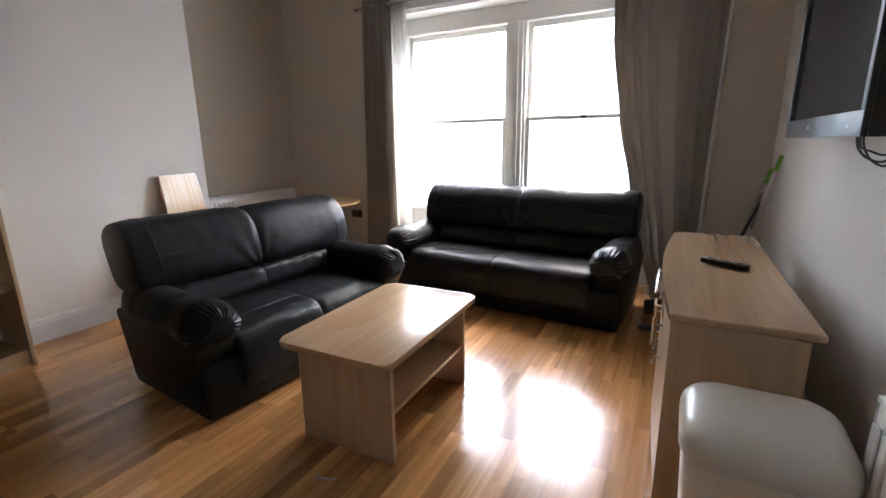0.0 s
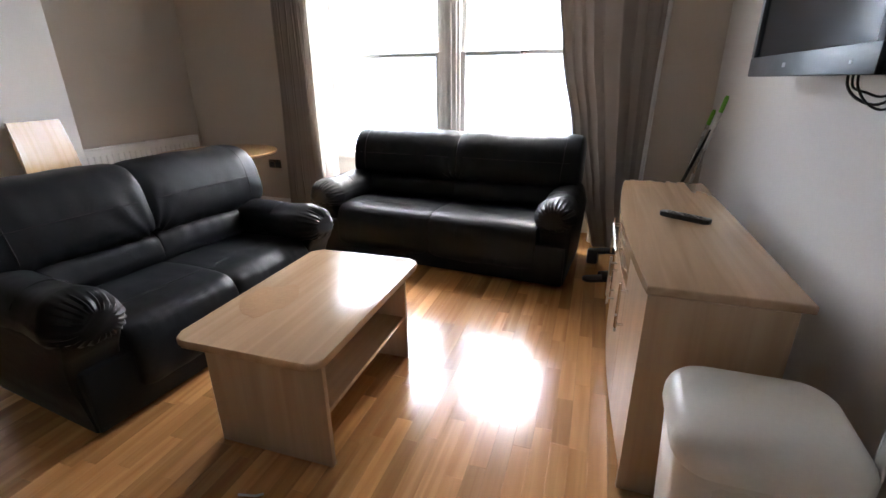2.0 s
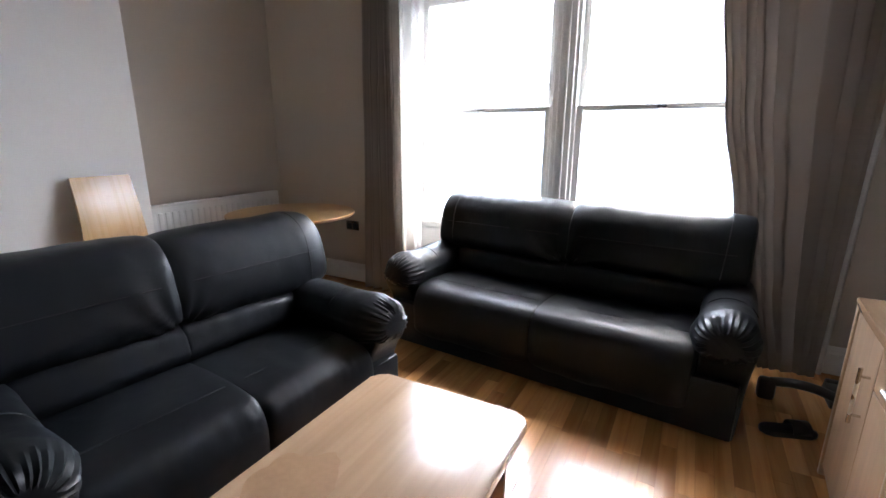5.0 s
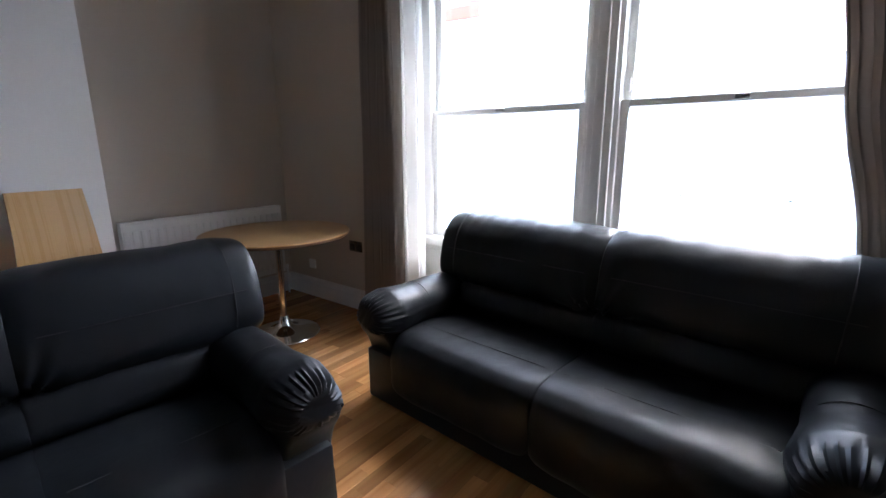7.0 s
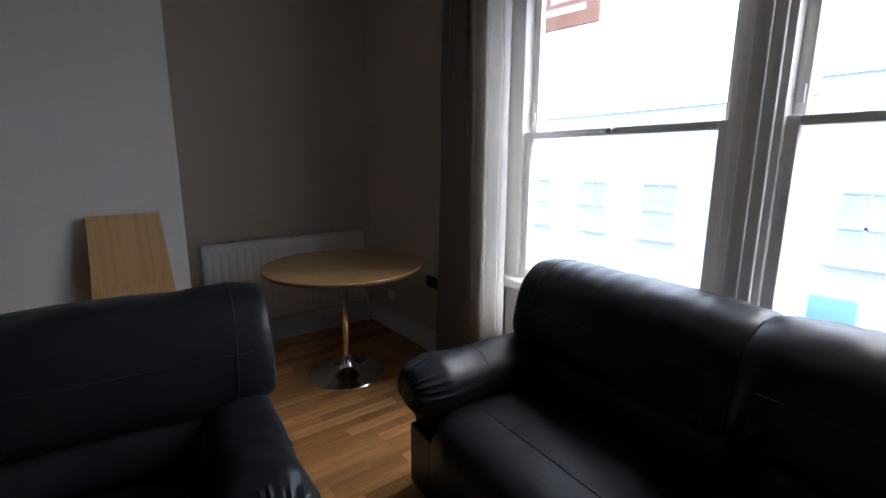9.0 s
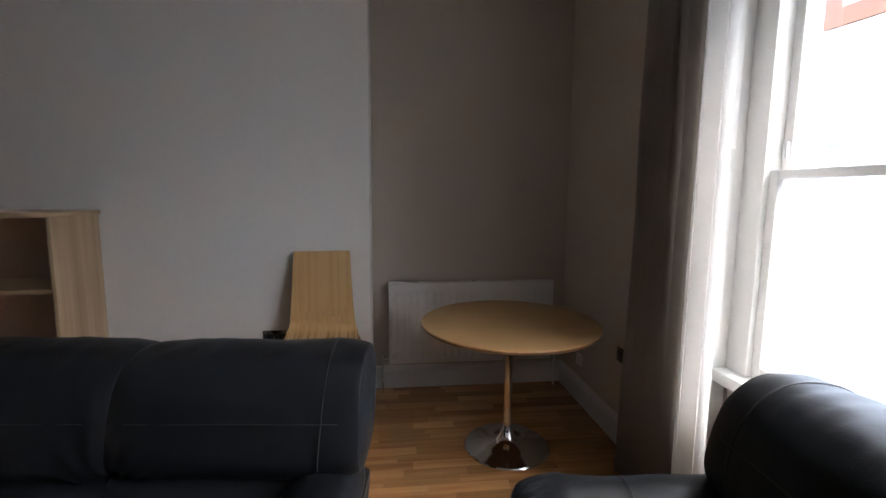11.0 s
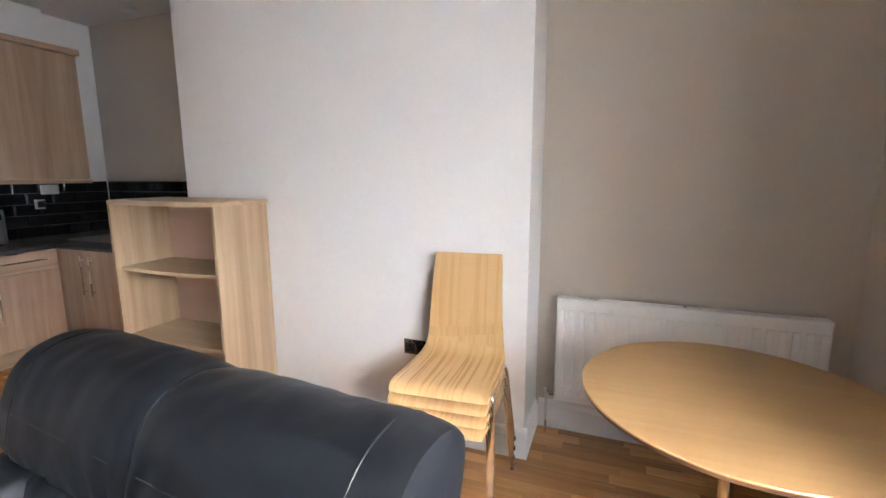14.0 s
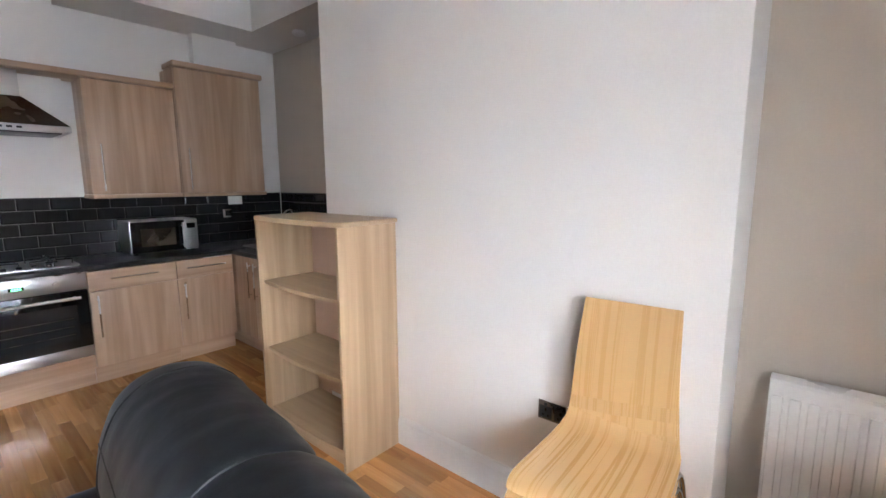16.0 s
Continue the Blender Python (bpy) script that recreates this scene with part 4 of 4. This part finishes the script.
arch = [[bm.verts.new((x, 0.045 * math.cos(radians(a)), 0.02 + 0.045 * math.sin(radians(a)))) for a in range(0, 181, 20)] for x in (0.0, 0.08)]
for i in range(9):
    bm.faces.new((arch[0][i], arch[0][i + 1], arch[1][i + 1], arch[1][i]))
st = part("strap", bm, M_BLACK, shoe)
st.modifiers.new("thickness", "SOLIDIFY").thickness = 0.004
bm = tube(bmesh.new(), [(-0.88, 1.47, 0.006), (-0.82, 1.485, 0.005), (-0.80, 1.50, 0.005)], 0.004, 6)
single("paper_scrap", bm, M_WHITEPL, "tiny rolled white paper scrap on the floor", "litter")


# ---------------------------------------------------------------- kitchen
YF = -0.88                                     # front of the base units
WT = 0.93                                      # worktop height


def base_unit(x0, x1, label):
    u = thing("base_cabinet", label, "cabinet", pose(x0, YF, 0), "kitchen base cabinets")
    w = x1 - x0
    part("body", boxed(0.001, w - 0.001, YK - YF, -0.002, 0.14, 0.885), M_KIT_Z, u, smooth=False)
    part("plinth", boxed(0.0, w, YK - YF, -0.05, 0.0, 0.139), M_KIT_X, u)
    d = part("drawer_front", boxed(0.003, w - 0.003, 0.0, 0.019, 0.735, 0.882, 0.002), M_KIT_X, u)
    part("handle", bar_handle(bmesh.new(), (w / 2 - 0.16, 0.019, 0.82), (w / 2 + 0.16, 0.019, 0.82), (0, 1, 0)), M_NICKEL, d, "long satin steel bar handle")
    d = part("door", boxed(0.003, w - 0.003, 0.0, 0.019, 0.145, 0.728, 0.002), M_KIT_Z, u)
    part("handle", bar_handle(bmesh.new(), (w - 0.05, 0.019, 0.38), (w - 0.05, 0.019, 0.70), (0, 1, 0)), M_NICKEL, d, "upright satin steel bar handle")
    return u


base_unit(-3.17, -2.57, "pale oak kitchen base cabinet with drawer beside the oven")
base_unit(-3.645, -3.172, "narrow pale oak kitchen base cabinet with drawer")
cu = thing("corner_cabinet", "pale oak kitchen corner cabinet with tall bar handles", "cabinet", pose(-3.667, -0.86, 0))
part("body", boxed(XK + 3.667, -0.021, YK + 0.86, C0 + 0.858, 0.14, 0.885), M_KIT_Z, cu, smooth=False)
part("plinth", boxed(XK + 3.667, -0.06, YK + 0.86, C0 + 0.858, 0.0, 0.139), M_KIT_Y, cu)
for y0, y1, hy in ((0.004, 0.33, 0.28), (0.334, 0.80, 0.385), (0.804, 1.27, 1.22), (1.274, 1.645, 1.32)):
    d = part("door", boxed(-0.020, -0.001, y0, y1, 0.145, 0.882, 0.002), M_KIT_Z, cu)
    part("handle", bar_handle(bmesh.new(), (-0.001, hy, 0.52), (-0.001, hy, 0.84), (1, 0, 0)), M_NICKEL, d, "upright satin steel bar handle")

wt = thing("worktop", "dark speckled laminate worktop with rolled edge", "worktop")
bm = boxed(XK, -1.93, YK, YF + 0.035, WT - 0.04, WT, 0.012, 3)
part("worktop_run", bm, M_WORKTOP, wt)
bm = boxed(XK, -3.63, YF + 0.036, C0, WT - 0.04, WT, 0.012, 3)
part("worktop_return", bm, M_WORKTOP, wt)
part("edge_trim", boxed(-3.62, -1.93, YF + 0.0352, YF + 0.0375, WT - 0.043, WT - 0.036), M_NICKEL, wt, "thin pale metal trim")

# built-in oven
ov = thing("oven", "stainless steel built-in oven with black glass door", "oven", pose(-2.565, YF, 0))
OWD = 0.595
part("body", boxed(0.0, OWD, YK - YF, -0.002, 0.14, 0.885), M_BLACK, ov, smooth=False)
pan = part("control_panel", boxed(0.0, OWD, 0.0, 0.022, 0.765, 0.885, 0.004), M_STEEL, ov)
part("clock", boxed(0.34, 0.42, 0.0222, 0.0232, 0.815, 0.838), M_BLACKGLASS, pan, smooth=False)
for i in range(4):
    part("digit", boxed(0.355 + i * 0.014, 0.362 + i * 0.014, 0.0233, 0.0236, 0.820, 0.833), M_LCD, pan, smooth=False)
for x in (0.17, 0.50):
    bm = tube(bmesh.new(), [(x, 0.022, 0.825), (x, 0.048, 0.825)], [0.022, 0.018], 24)
    part("knob", bm, M_STEEL, pan)
door = part("oven_door", boxed(0.0, OWD, 0.0, 0.026, 0.335, 0.758, 0.004), M_BLACKGLASS, ov, "black glass oven door")
part("window", boxed(0.07, OWD - 0.07, 0.0262, 0.0275, 0.40, 0.66, 0.0005), M_SCREEN, door, smooth=False)
for z in (0.44, 0.50, 0.56):
    part("rack_line", boxed(0.10, OWD - 0.10, 0.0276, 0.0280, z, z + 0.003), M_BRONZE, door, smooth=False)
part("lower_strip", boxed(0.0, OWD, 0.0, 0.024, 0.255, 0.333, 0.003), M_STEEL, ov)
part("badge", boxed(0.27, 0.32, 0.0242, 0.0248, 0.288, 0.297), M_GREYTEXT, ov, smooth=False)
part("handle", bar_handle(bmesh.new(), (0.05, 0.026, 0.715), (OWD - 0.05, 0.026, 0.715), (0, 1, 0), 0.012, 0.045), M_STEEL, door, "thick brushed steel bar handle")
part("filler_panel", boxed(0.0, OWD, 0.0, 0.019, 0.145, 0.250, 0.002), M_KIT_X, ov)
part("plinth", boxed(0.0, OWD, -0.52, -0.05, 0.0, 0.139), M_KIT_X, ov)

# gas hob
hb = thing("gas_hob", "stainless steel gas hob with black pan supports", "hob", pose(-2.265, -1.19, WT))
part("plate", slab(bmesh.new(), rounded(-0.295, 0.295, -0.25, 0.25, 0.03), 0.0, 0.010, 0.003), M_STEEL, hb)
for x, y, r in ((-0.15, 0.11, 0.045), (0.15, 0.11, 0.035), (-0.15, -0.12, 0.035), (0.15, -0.12, 0.05)):
    b = part("burner", lathe(bmesh.new(), [(r, 0.010), (r, 0.022), (r * 0.9, 0.026)], x, y, 24), M_STEEL, hb)
    part("burner_cap", lathe(bmesh.new(), [(r * 0.8, 0.0262), (r * 0.8, 0.032), (r * 0.7, 0.034)], x, y, 24), M_BLACK, b)
    bm = bmesh.new()
    for a in range(4):
        dx, dy = math.cos(a * math.pi / 2), math.sin(a * math.pi / 2)
        tube(bm, [(x + dx * 0.12, y + dy * 0.105, 0.010), (x + dx * 0.12, y + dy * 0.105, 0.042), (x + dx * 0.025, y + dy * 0.025, 0.046)], 0.005, 8)
    part("pan_support", bm, M_BLACK, hb)
for i in range(4):
    part("knob", lathe(bmesh.new(), [(0.017, 0.010), (0.017, 0.028), (0.013, 0.032)], -0.12 + 0.08 * i, 0.215, 20), M_BLACK, hb)

# cooker hood
hd = thing("cooker_hood", "stainless steel chimney cooker hood over the hob", "cooker hood", pose(-2.27, YK, 1.90))
bm = boxed(-0.35, 0.35, 0.0, 0.48, 0.0, 0.045, 0.003)
part("rim", bm, M_STEEL, hd)
bm = bmesh.new()
lo = [bm.verts.new(v) for v in ((-0.345, 0.0, 0.046), (0.345, 0.0, 0.046), (0.345, 0.475, 0.046), (-0.345, 0.475, 0.046))]
hi = [bm.verts.new(v) for v in ((-0.125, 0.0, 0.26), (0.125, 0.0, 0.26), (0.125, 0.25, 0.26), (-0.125, 0.25, 0.26))]
for j in range(4):
    bm.faces.new((lo[j], lo[(j + 1) % 4], hi[(j + 1) % 4], hi[j]))
bm.faces.new(hi)
bm.faces.new(lo[::-1])
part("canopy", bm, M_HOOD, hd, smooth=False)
part("chimney", boxed(-0.12, 0.12, 0.0, 0.24, 0.261, 0.45, 0.003), M_STEEL, hd)
part("filter", boxed(-0.30, 0.30, 0.05, 0.43, -0.008, -0.001, 0.001), M_BLACK, hd)
for x in (-0.08, -0.03, 0.02):
    part("button", boxed(x, x + 0.03, 0.4801, 0.484, 0.015, 0.03, 0.001), M_BLACK, hd)


# wall cabinets
def wall_unit(x0, x1, z0, z1, depth, label, handle_x):
    u = thing("wall_cabinet", label, "cabinet", pose(x0, YK, z0), "kitchen wall cabinets")
    w, h = x1 - x0, z1 - z0
    part("body", boxed(0.0, w, 0.002, depth - 0.022, 0.022, h, 0.001), M_KIT_Z, u)
    d = part("door", boxed(0.003, w - 0.003, depth - 0.02, depth, 0.024, h - 0.004, 0.002), M_KIT_Z, u)
    hx = handle_x
    part("handle", bar_handle(bmesh.new(), (hx, depth, 0.05), (hx, depth, 0.42), (0, 1, 0)), M_NICKEL, d, "upright satin steel bar handle")
    part("pelmet", boxed(-0.004, w + 0.004, 0.002, depth + 0.018, -0.012, 0.020, 0.004), M_KIT_X, u)
    return u


wall_unit(-3.385, -2.74, 1.425, 2.345, 0.30, "pale oak wall cabinet beside the cooker hood", 0.645 - 0.08)
wall_unit(-4.165, -3.39, 1.425, 2.535, 0.33, "tall pale oak wall cabinet over the boiler corner", 0.775 - 0.07)
co = thing("cornice", "pale oak cornice board along the wall cabinets", "cornice")
part("cornice_low", boxed(-3.385, -1.93, YK + 0.002, -1.165, 2.346, 2.39, 0.008, 3), M_KIT_X, co)
bm = boxed(-4.185, -3.375, YK + 0.105, -1.135, 2.536, 2.585, 0.010, 3)
part("cornice_tall", bm, M_KIT_X, co)

# microwave
mw = thing("microwave", "silver microwave oven with black glass door", "microwave", pose(-3.465, -1.46, WT))
part("body", boxed(0.0, 0.53, 0.0, 0.33, 0.012, 0.285, 0.006), M_STEEL, mw)
for x in (0.04, 0.49):
    for y in (0.04, 0.29):
        part("foot", boxed(x - 0.015, x + 0.015, y - 0.015, y + 0.015, 0, 0.0125), M_BLACK, mw, smooth=False)
d = part("door", boxed(0.115, 0.525, 0.331, 0.349, 0.018, 0.28, 0.003), M_BLACKGLASS, mw, "black glass door")
part("window", boxed(0.19, 0.455, 0.3492, 0.3500, 0.07, 0.22), M_BRONZE, d, smooth=False)
part("handle", bar_handle(bmesh.new(), (0.135, 0.349, 0.03), (0.135, 0.349, 0.262), (0, 1, 0), 0.008, 0.03), M_NICKEL, d)
cp = part("control_panel", boxed(0.005, 0.112, 0.331, 0.345, 0.018, 0.27, 0.003), M_STEEL, mw)
part("display", boxed(0.025, 0.095, 0.3452, 0.346, 0.205, 0.25), M_BLACKGLASS, cp, smooth=False)
for i in range(3):
    for j in range(4):
        part("button", boxed(0.025 + i * 0.025, 0.043 + i * 0.025, 0.3452, 0.3475, 0.095 + j * 0.024, 0.112 + j * 0.024, 0.001, 1), M_GREYTEXT, cp)
part("knob", tube(bmesh.new(), [(0.06, 0.345, 0.06), (0.06, 0.365, 0.06)], 0.02, 20), M_NICKEL, cp)

# sink and tap in the corner
sk = thing("sink", "stainless steel inset sink with drainer", "sink", pose(-4.06, -0.55, WT))
bm = slab(bmesh.new(), rounded(-0.25, 0.25, -0.50, 0.50, 0.06), 0.0, 0.006, 0.002)
part("rim", bm, M_STEEL, sk)
# flat dark plate paints the shade of the hollow; the rim has no recess
part("bowl_shade", slab(bmesh.new(), rounded(-0.19, 0.17, 0.06, 0.42, 0.06), 0.0062, 0.009), M_SCREEN, sk)
for i in range(7):
    part("drainer_rib", boxed(-0.17 + i * 0.055, -0.15 + i * 0.055, -0.42, -0.02, 0.0062, 0.010, 0.001), M_STEEL, sk)
tp = thing("tap", "chrome swan-neck kitchen mixer tap", "tap", pose(-4.28, -0.80, WT + 0.006))
part("neck", tube(bmesh.new(), curve_through([(0, 0, 0.0), (0, 0, 0.12), (0.01, 0, 0.26), (0.06, 0, 0.325), (0.13, 0, 0.30), (0.155, 0, 0.22)], 28, closed=False), 0.012, 14), M_CHROME, tp)
part("collar", lathe(bmesh.new(), [(0.028, 0.0), (0.026, 0.03), (0.018, 0.05)], n=24), M_CHROME, tp)
part("lever", tube(bmesh.new(), [(0, 0.02, 0.06), (0, 0.07, 0.09)], 0.007, 10), M_CHROME, tp)

ks = thing("socket", "satin steel single socket on black tiles", "socket", pose(-3.90, YK + 0.0125, 1.225, 0, 0, 90))
part("plate", boxed(0.0, 0.008, -0.043, 0.043, -0.043, 0.043, 0.003), M_NICKEL, ks)
part("insert", boxed(0.008, 0.0095, -0.022, 0.022, -0.030, 0.025, 0.001), M_BLACK, ks)
sw = thing("switch_plate", "white plastic fused switch plate above the socket", "switch", pose(-3.99, YK + 0.0125, 1.355, 0, 0, 90))
part("plate", boxed(0.0, 0.009, -0.073, 0.073, -0.043, 0.043, 0.003), M_WHITEPL, sw)
part("rocker", boxed(0.009, 0.013, -0.012, 0.012, -0.02, 0.02, 0.002), M_WHITEPL, sw)
bm = lathe(bmesh.new(), [(0.055, 0.0), (0.062, -0.012), (0.06, -0.028), (0.045, -0.038), (0.02, -0.040)], n=32)
single("smoke_detector", bm, M_WHITEPL, "round white smoke detector under the bulkhead", "smoke detector", pose(-4.30, -0.62, 2.92))


# black metro tiles, each bevelled, on a grout bed
def tile_mesh(w, h):
    bm = bmesh.new()
    d, b = 0.009, 0.011
    lo = [bm.verts.new(v) for v in ((0, 0, 0), (w, 0, 0), (w, 0, h), (0, 0, h))]
    mid = [bm.verts.new((v.co.x, 0.004, v.co.z)) for v in lo]
    hi = [bm.verts.new(v) for v in ((b, d, b), (w - b, d, b), (w - b, d, h - b), (b, d, h - b))]
    for a, c in ((lo, mid), (mid, hi)):
        for j in range(4):
            bm.faces.new((a[j], a[(j + 1) % 4], c[(j + 1) % 4], c[j]))
    bm.faces.new(hi)
    return finish(bm, "tile", M_TILE, smooth=False)


def tiling(name, m, length, label):
    """Running-bond tiles that face +y along x from 0 to length."""
    bed = single(name, boxed(0, length, 0.0, 0.003, WT, 1.425), M_GROUT, label, "wall tiles", m, kind="structure", smooth=False)
    th = 0.099
    whole, halfw = tile_mesh(0.197, th - 0.003), tile_mesh(0.0975, th - 0.003)
    for r in range(5):
        x = 0.0
        if r % 2:
            o = new("tile", halfw)
            o.parent, o.location = bed, (0.0, 0.0031, WT + r * th)
            x = 0.1
        while x + 0.197 <= length + 0.001:
            o = new("tile", whole)
            o.parent, o.location = bed, (x, 0.0031, WT + r * th)
            x += 0.2
        if length - x > 0.03:
            o = new("tile", tile_mesh(length - x - 0.002, th - 0.003))
            o.parent, o.location = bed, (x, 0.0031, WT + r * th)
    return bed


tiling("splashback_south", pose(XK + 0.013, YK, 0), 2.6, "black bevelled metro tiles above the worktop")
tiling("splashback_west", pose(XK, C0, 0, 0, 0, -90), C0 - YK - 0.013, "black bevelled metro tiles round the sink")

# ---------------------------------------------------------------- outside
GZ = -4.2
gr = single("ground", boxed(-300, 300, 5.2, 600, GZ - 0.5, GZ), M_ASPHALT, "grey asphalt street below the window", "ground", kind="structure", smooth=False)
single("pavement", boxed(-60, 60, 13.0, 16.5, GZ, GZ + 0.12, 0.02), M_PAVE, "paved footway across the street", "pavement", kind="structure")


def house(x0, x1, y, h, wall_mat, label, cols, rows, m_roof):
    hs = thing("terrace_house", label, "house", pose(x0, y, GZ), "terrace across the street")
    w = x1 - x0
    part("wall", boxed(0, w, 0, 8, 0, h), wall_mat, hs, smooth=False)
    bm = bmesh.new()
    vs = [bm.verts.new(v) for v in ((0, -0.05, h), (w, -0.05, h), (w, 4, h + 2.6), (0, 4, h + 2.6), (0, 8.1, h), (w, 8.1, h))]
    for f in ((0, 1, 2, 3), (3, 2, 5, 4), (0, 3, 4), (1, 5, 2), (0, 4, 5, 1)):
        bm.faces.new([vs[i] for i in f])
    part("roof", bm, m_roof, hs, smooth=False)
    for c in range(cols):
        for r in range(rows):
            cx, z0 = w * (c + 0.5) / cols, 3.3 + r * 2.9
            win = part("window", boxed(cx - 0.5, cx + 0.5, -0.03, 0.02, z0, z0 + 1.6), M_GLARE_GLASS, hs, smooth=False)
            bm = bmesh.new()
            for a in ((-0.56, -0.5, 0, 1.6), (0.5, 0.56, 0, 1.6), (-0.56, 0.56, 1.6, 1.66), (-0.03, 0.03, 0, 1.6), (-0.5, 0.5, 0.78, 0.84)):
                box(bm, cx + a[0], cx + a[1], -0.07, 0.0, z0 + a[2], z0 + a[3])
            part("frame", bm, M_GLOSSWHITE, win, smooth=False)
            part("sill", boxed(cx - 0.62, cx + 0.62, -0.14, 0.0, z0 - 0.12, z0), M_RENDER, win)
    return hs


house(-24.0, -13.5, 16.5, 7.4, M_RENDER, "pale rendered terrace house across the street", 4, 1, M_GLARE_SLATE)
house(-13.5, -3.9, 16.5, 7.2, M_RENDER, "pale rendered house with small paired windows", 4, 1, M_GLARE_SLATE)
house(-3.9, 6.1, 16.5, 7.6, M_RENDER, "pale rendered house with a shop below", 4, 1, M_GLARE_SLATE)
house(6.1, 16.0, 16.5, 7.3, M_RENDER, "pale rendered house at the street's end", 4, 1, M_GLARE_SLATE)
bm = boxed(-0.45, 0.45, -0.1, 0.0, 0, 0.8, 0.02)
single("shop_sign", bm, M_TEAL, "teal painted shop sign board on the facade", "sign", pose(-3.0, 16.45, -2.6))
sg = thing("hanging_sign", "red brown hanging sign board with pale lines", "sign", pose(-3.27, 6.2, 2.58, 0, 0, 8))
part("board", boxed(-0.32, 0.32, -0.02, 0.02, 0, 0.60, 0.01), M_BRICK, sg)
for k, w in ((0.12, 0.2), (0.22, 0.16)):
    part("text_line", boxed(-w, w, -0.024, -0.02, k, k + 0.06), M_GREYTEXT, sg, smooth=False)
part("arm", tube(bmesh.new(), [(-0.3, 0, 0.6), (-0.3, -1.22, 0.6)], 0.02, 8), M_BLACK, sg)


def car(m, paint, label):
    c = thing("parked_car", label, "car", m)
    prof = [(-2.0, 0.35), (2.0, 0.35), (2.05, 0.7), (1.1, 0.9), (0.5, 1.4), (-1.2, 1.42), (-1.9, 0.95), (-2.05, 0.7)]
    bm = bmesh.new()
    a = [bm.verts.new((x, -0.8, z)) for x, z in prof]
    b = [bm.verts.new((x, 0.8, z)) for x, z in prof]
    n = len(prof)
    bm.faces.new(a)
    bm.faces.new(b[::-1])
    for i in range(n):
        bm.faces.new((a[i], a[(i + 1) % n], b[(i + 1) % n], b[i]))
    bmesh.ops.bevel(bm, geom=list(bm.edges), offset=0.08, segments=2, profile=0.5, affect="EDGES")
    part("body", bm, paint, c)
    part("side_window", boxed(-1.1, 0.45, -0.815, -0.80, 0.95, 1.3, 0.005), M_GLARE_GLASS, c)
    for x in (-1.3, 1.3):
        for y in (-0.78, 0.78):
            w = part("wheel", tube(bmesh.new(), [(x, y - 0.1, 0.32), (x, y + 0.1, 0.32)], 0.32, 20), M_BLACK, c)
    return c


car(pose(-6.2, 12.0, GZ, 0, 0, 2), M_CARBLUE, "dark blue car parked across the street")
bm = bmesh.new()
rng = random.Random(4)
for i in range(900):
    p = Vector((rng.uniform(-9.0, -3.0), 9.6 + rng.uniform(-0.35, 0.35), GZ + rng.uniform(0.02, 1.0) ** 0.8))
    s = rng.uniform(0.03, 0.07)
    q_ = Euler((rng.uniform(0, 6), rng.uniform(0, 6), 0)).to_matrix()
    vs = [bm.verts.new(p + q_ @ Vector(v) * s) for v in ((-1, 0, 0), (0, -0.6, 0.2), (1, 0, 0), (0, 0.6, 0.2))]
    bm.faces.new(vs)
single("hedge", bm, M_LEAF, "low green hedge along the street", "hedge", kind="stuff", smooth=False)


# ---------------------------------------------------------------- floor strips, last
def strip_data():
    rng = random.Random(11)
    out = []
    w = 0.069
    x = XK
    while x < XR:
        y = YK - rng.uniform(0, 0.5)
        while y < YW + 0.3:
            ln = rng.choice((0.28, 0.36, 0.42, 0.5, 0.6)) + rng.uniform(-0.03, 0.03)
            y0, y1 = max(y, YK), min(y + ln, YW + 0.25)
            if y1 - y0 > 0.02:
                out.append((x, min(x + w, XR), y0, y1))
            y += ln
        x += w
    return out


def strip_verts(x0, x1, y0, y1, top):
    g, b = 0.0002, 0.0005
    x0, x1, y0, y1 = x0 + g, x1 - g, y0 + g, y1 - g
    lo = [(x0, y0, -0.012), (x1, y0, -0.012), (x1, y1, -0.012), (x0, y1, -0.012)]
    mid = [(x, y, top - b) for x, y, _ in lo]
    hi = [(x0 + b, y0 + b, top), (x1 - b, y0 + b, top), (x1 - b, y1 - b, top), (x0 + b, y1 - b, top)]
    faces = [(8, 9, 10, 11)]
    for a in (0, 4):
        faces += [(a + j, a + (j + 1) % 4, a + 4 + (j + 1) % 4, a + 4 + j) for j in range(4)]
    return lo + mid + hi, faces


near, rest = [], []
for s in strip_data():
    cx, cy = (s[0] + s[1]) / 2, (s[2] + s[3]) / 2
    (near if (-1.6 < cx < 0.45 and 1.2 < cy < 3.8) or (-3.5 < cx < -2.4 and 3.3 < cy) else rest).append(s)
rest += near[300:]
near = near[:300]
rng = random.Random(5)
for x0, x1, y0, y1 in near:
    vs, fs = strip_verts(x0, x1, y0, y1, rng.uniform(-0.0003, 0.0))
    me = bpy.data.meshes.new("floor_strip")
    me.from_pydata(vs, [], fs)
    me.materials.append(M_FLOOR)
    o = new("floor_strip", me)
    o.parent = floor_ob
av, af = [], []
for x0, x1, y0, y1 in rest:
    vs, fs = strip_verts(x0, x1, y0, y1, rng.uniform(-0.0003, 0.0))
    base = len(av)
    av += vs
    af += [tuple(i + base for i in f) for f in fs]
me = bpy.data.meshes.new("floor_strips")
me.from_pydata(av, [], af)
me.materials.append(M_FLOOR)
o = new("floor_strips", me)
o.parent = floor_ob
tagged(o, "remaining oak floor strips", kind="stuff")
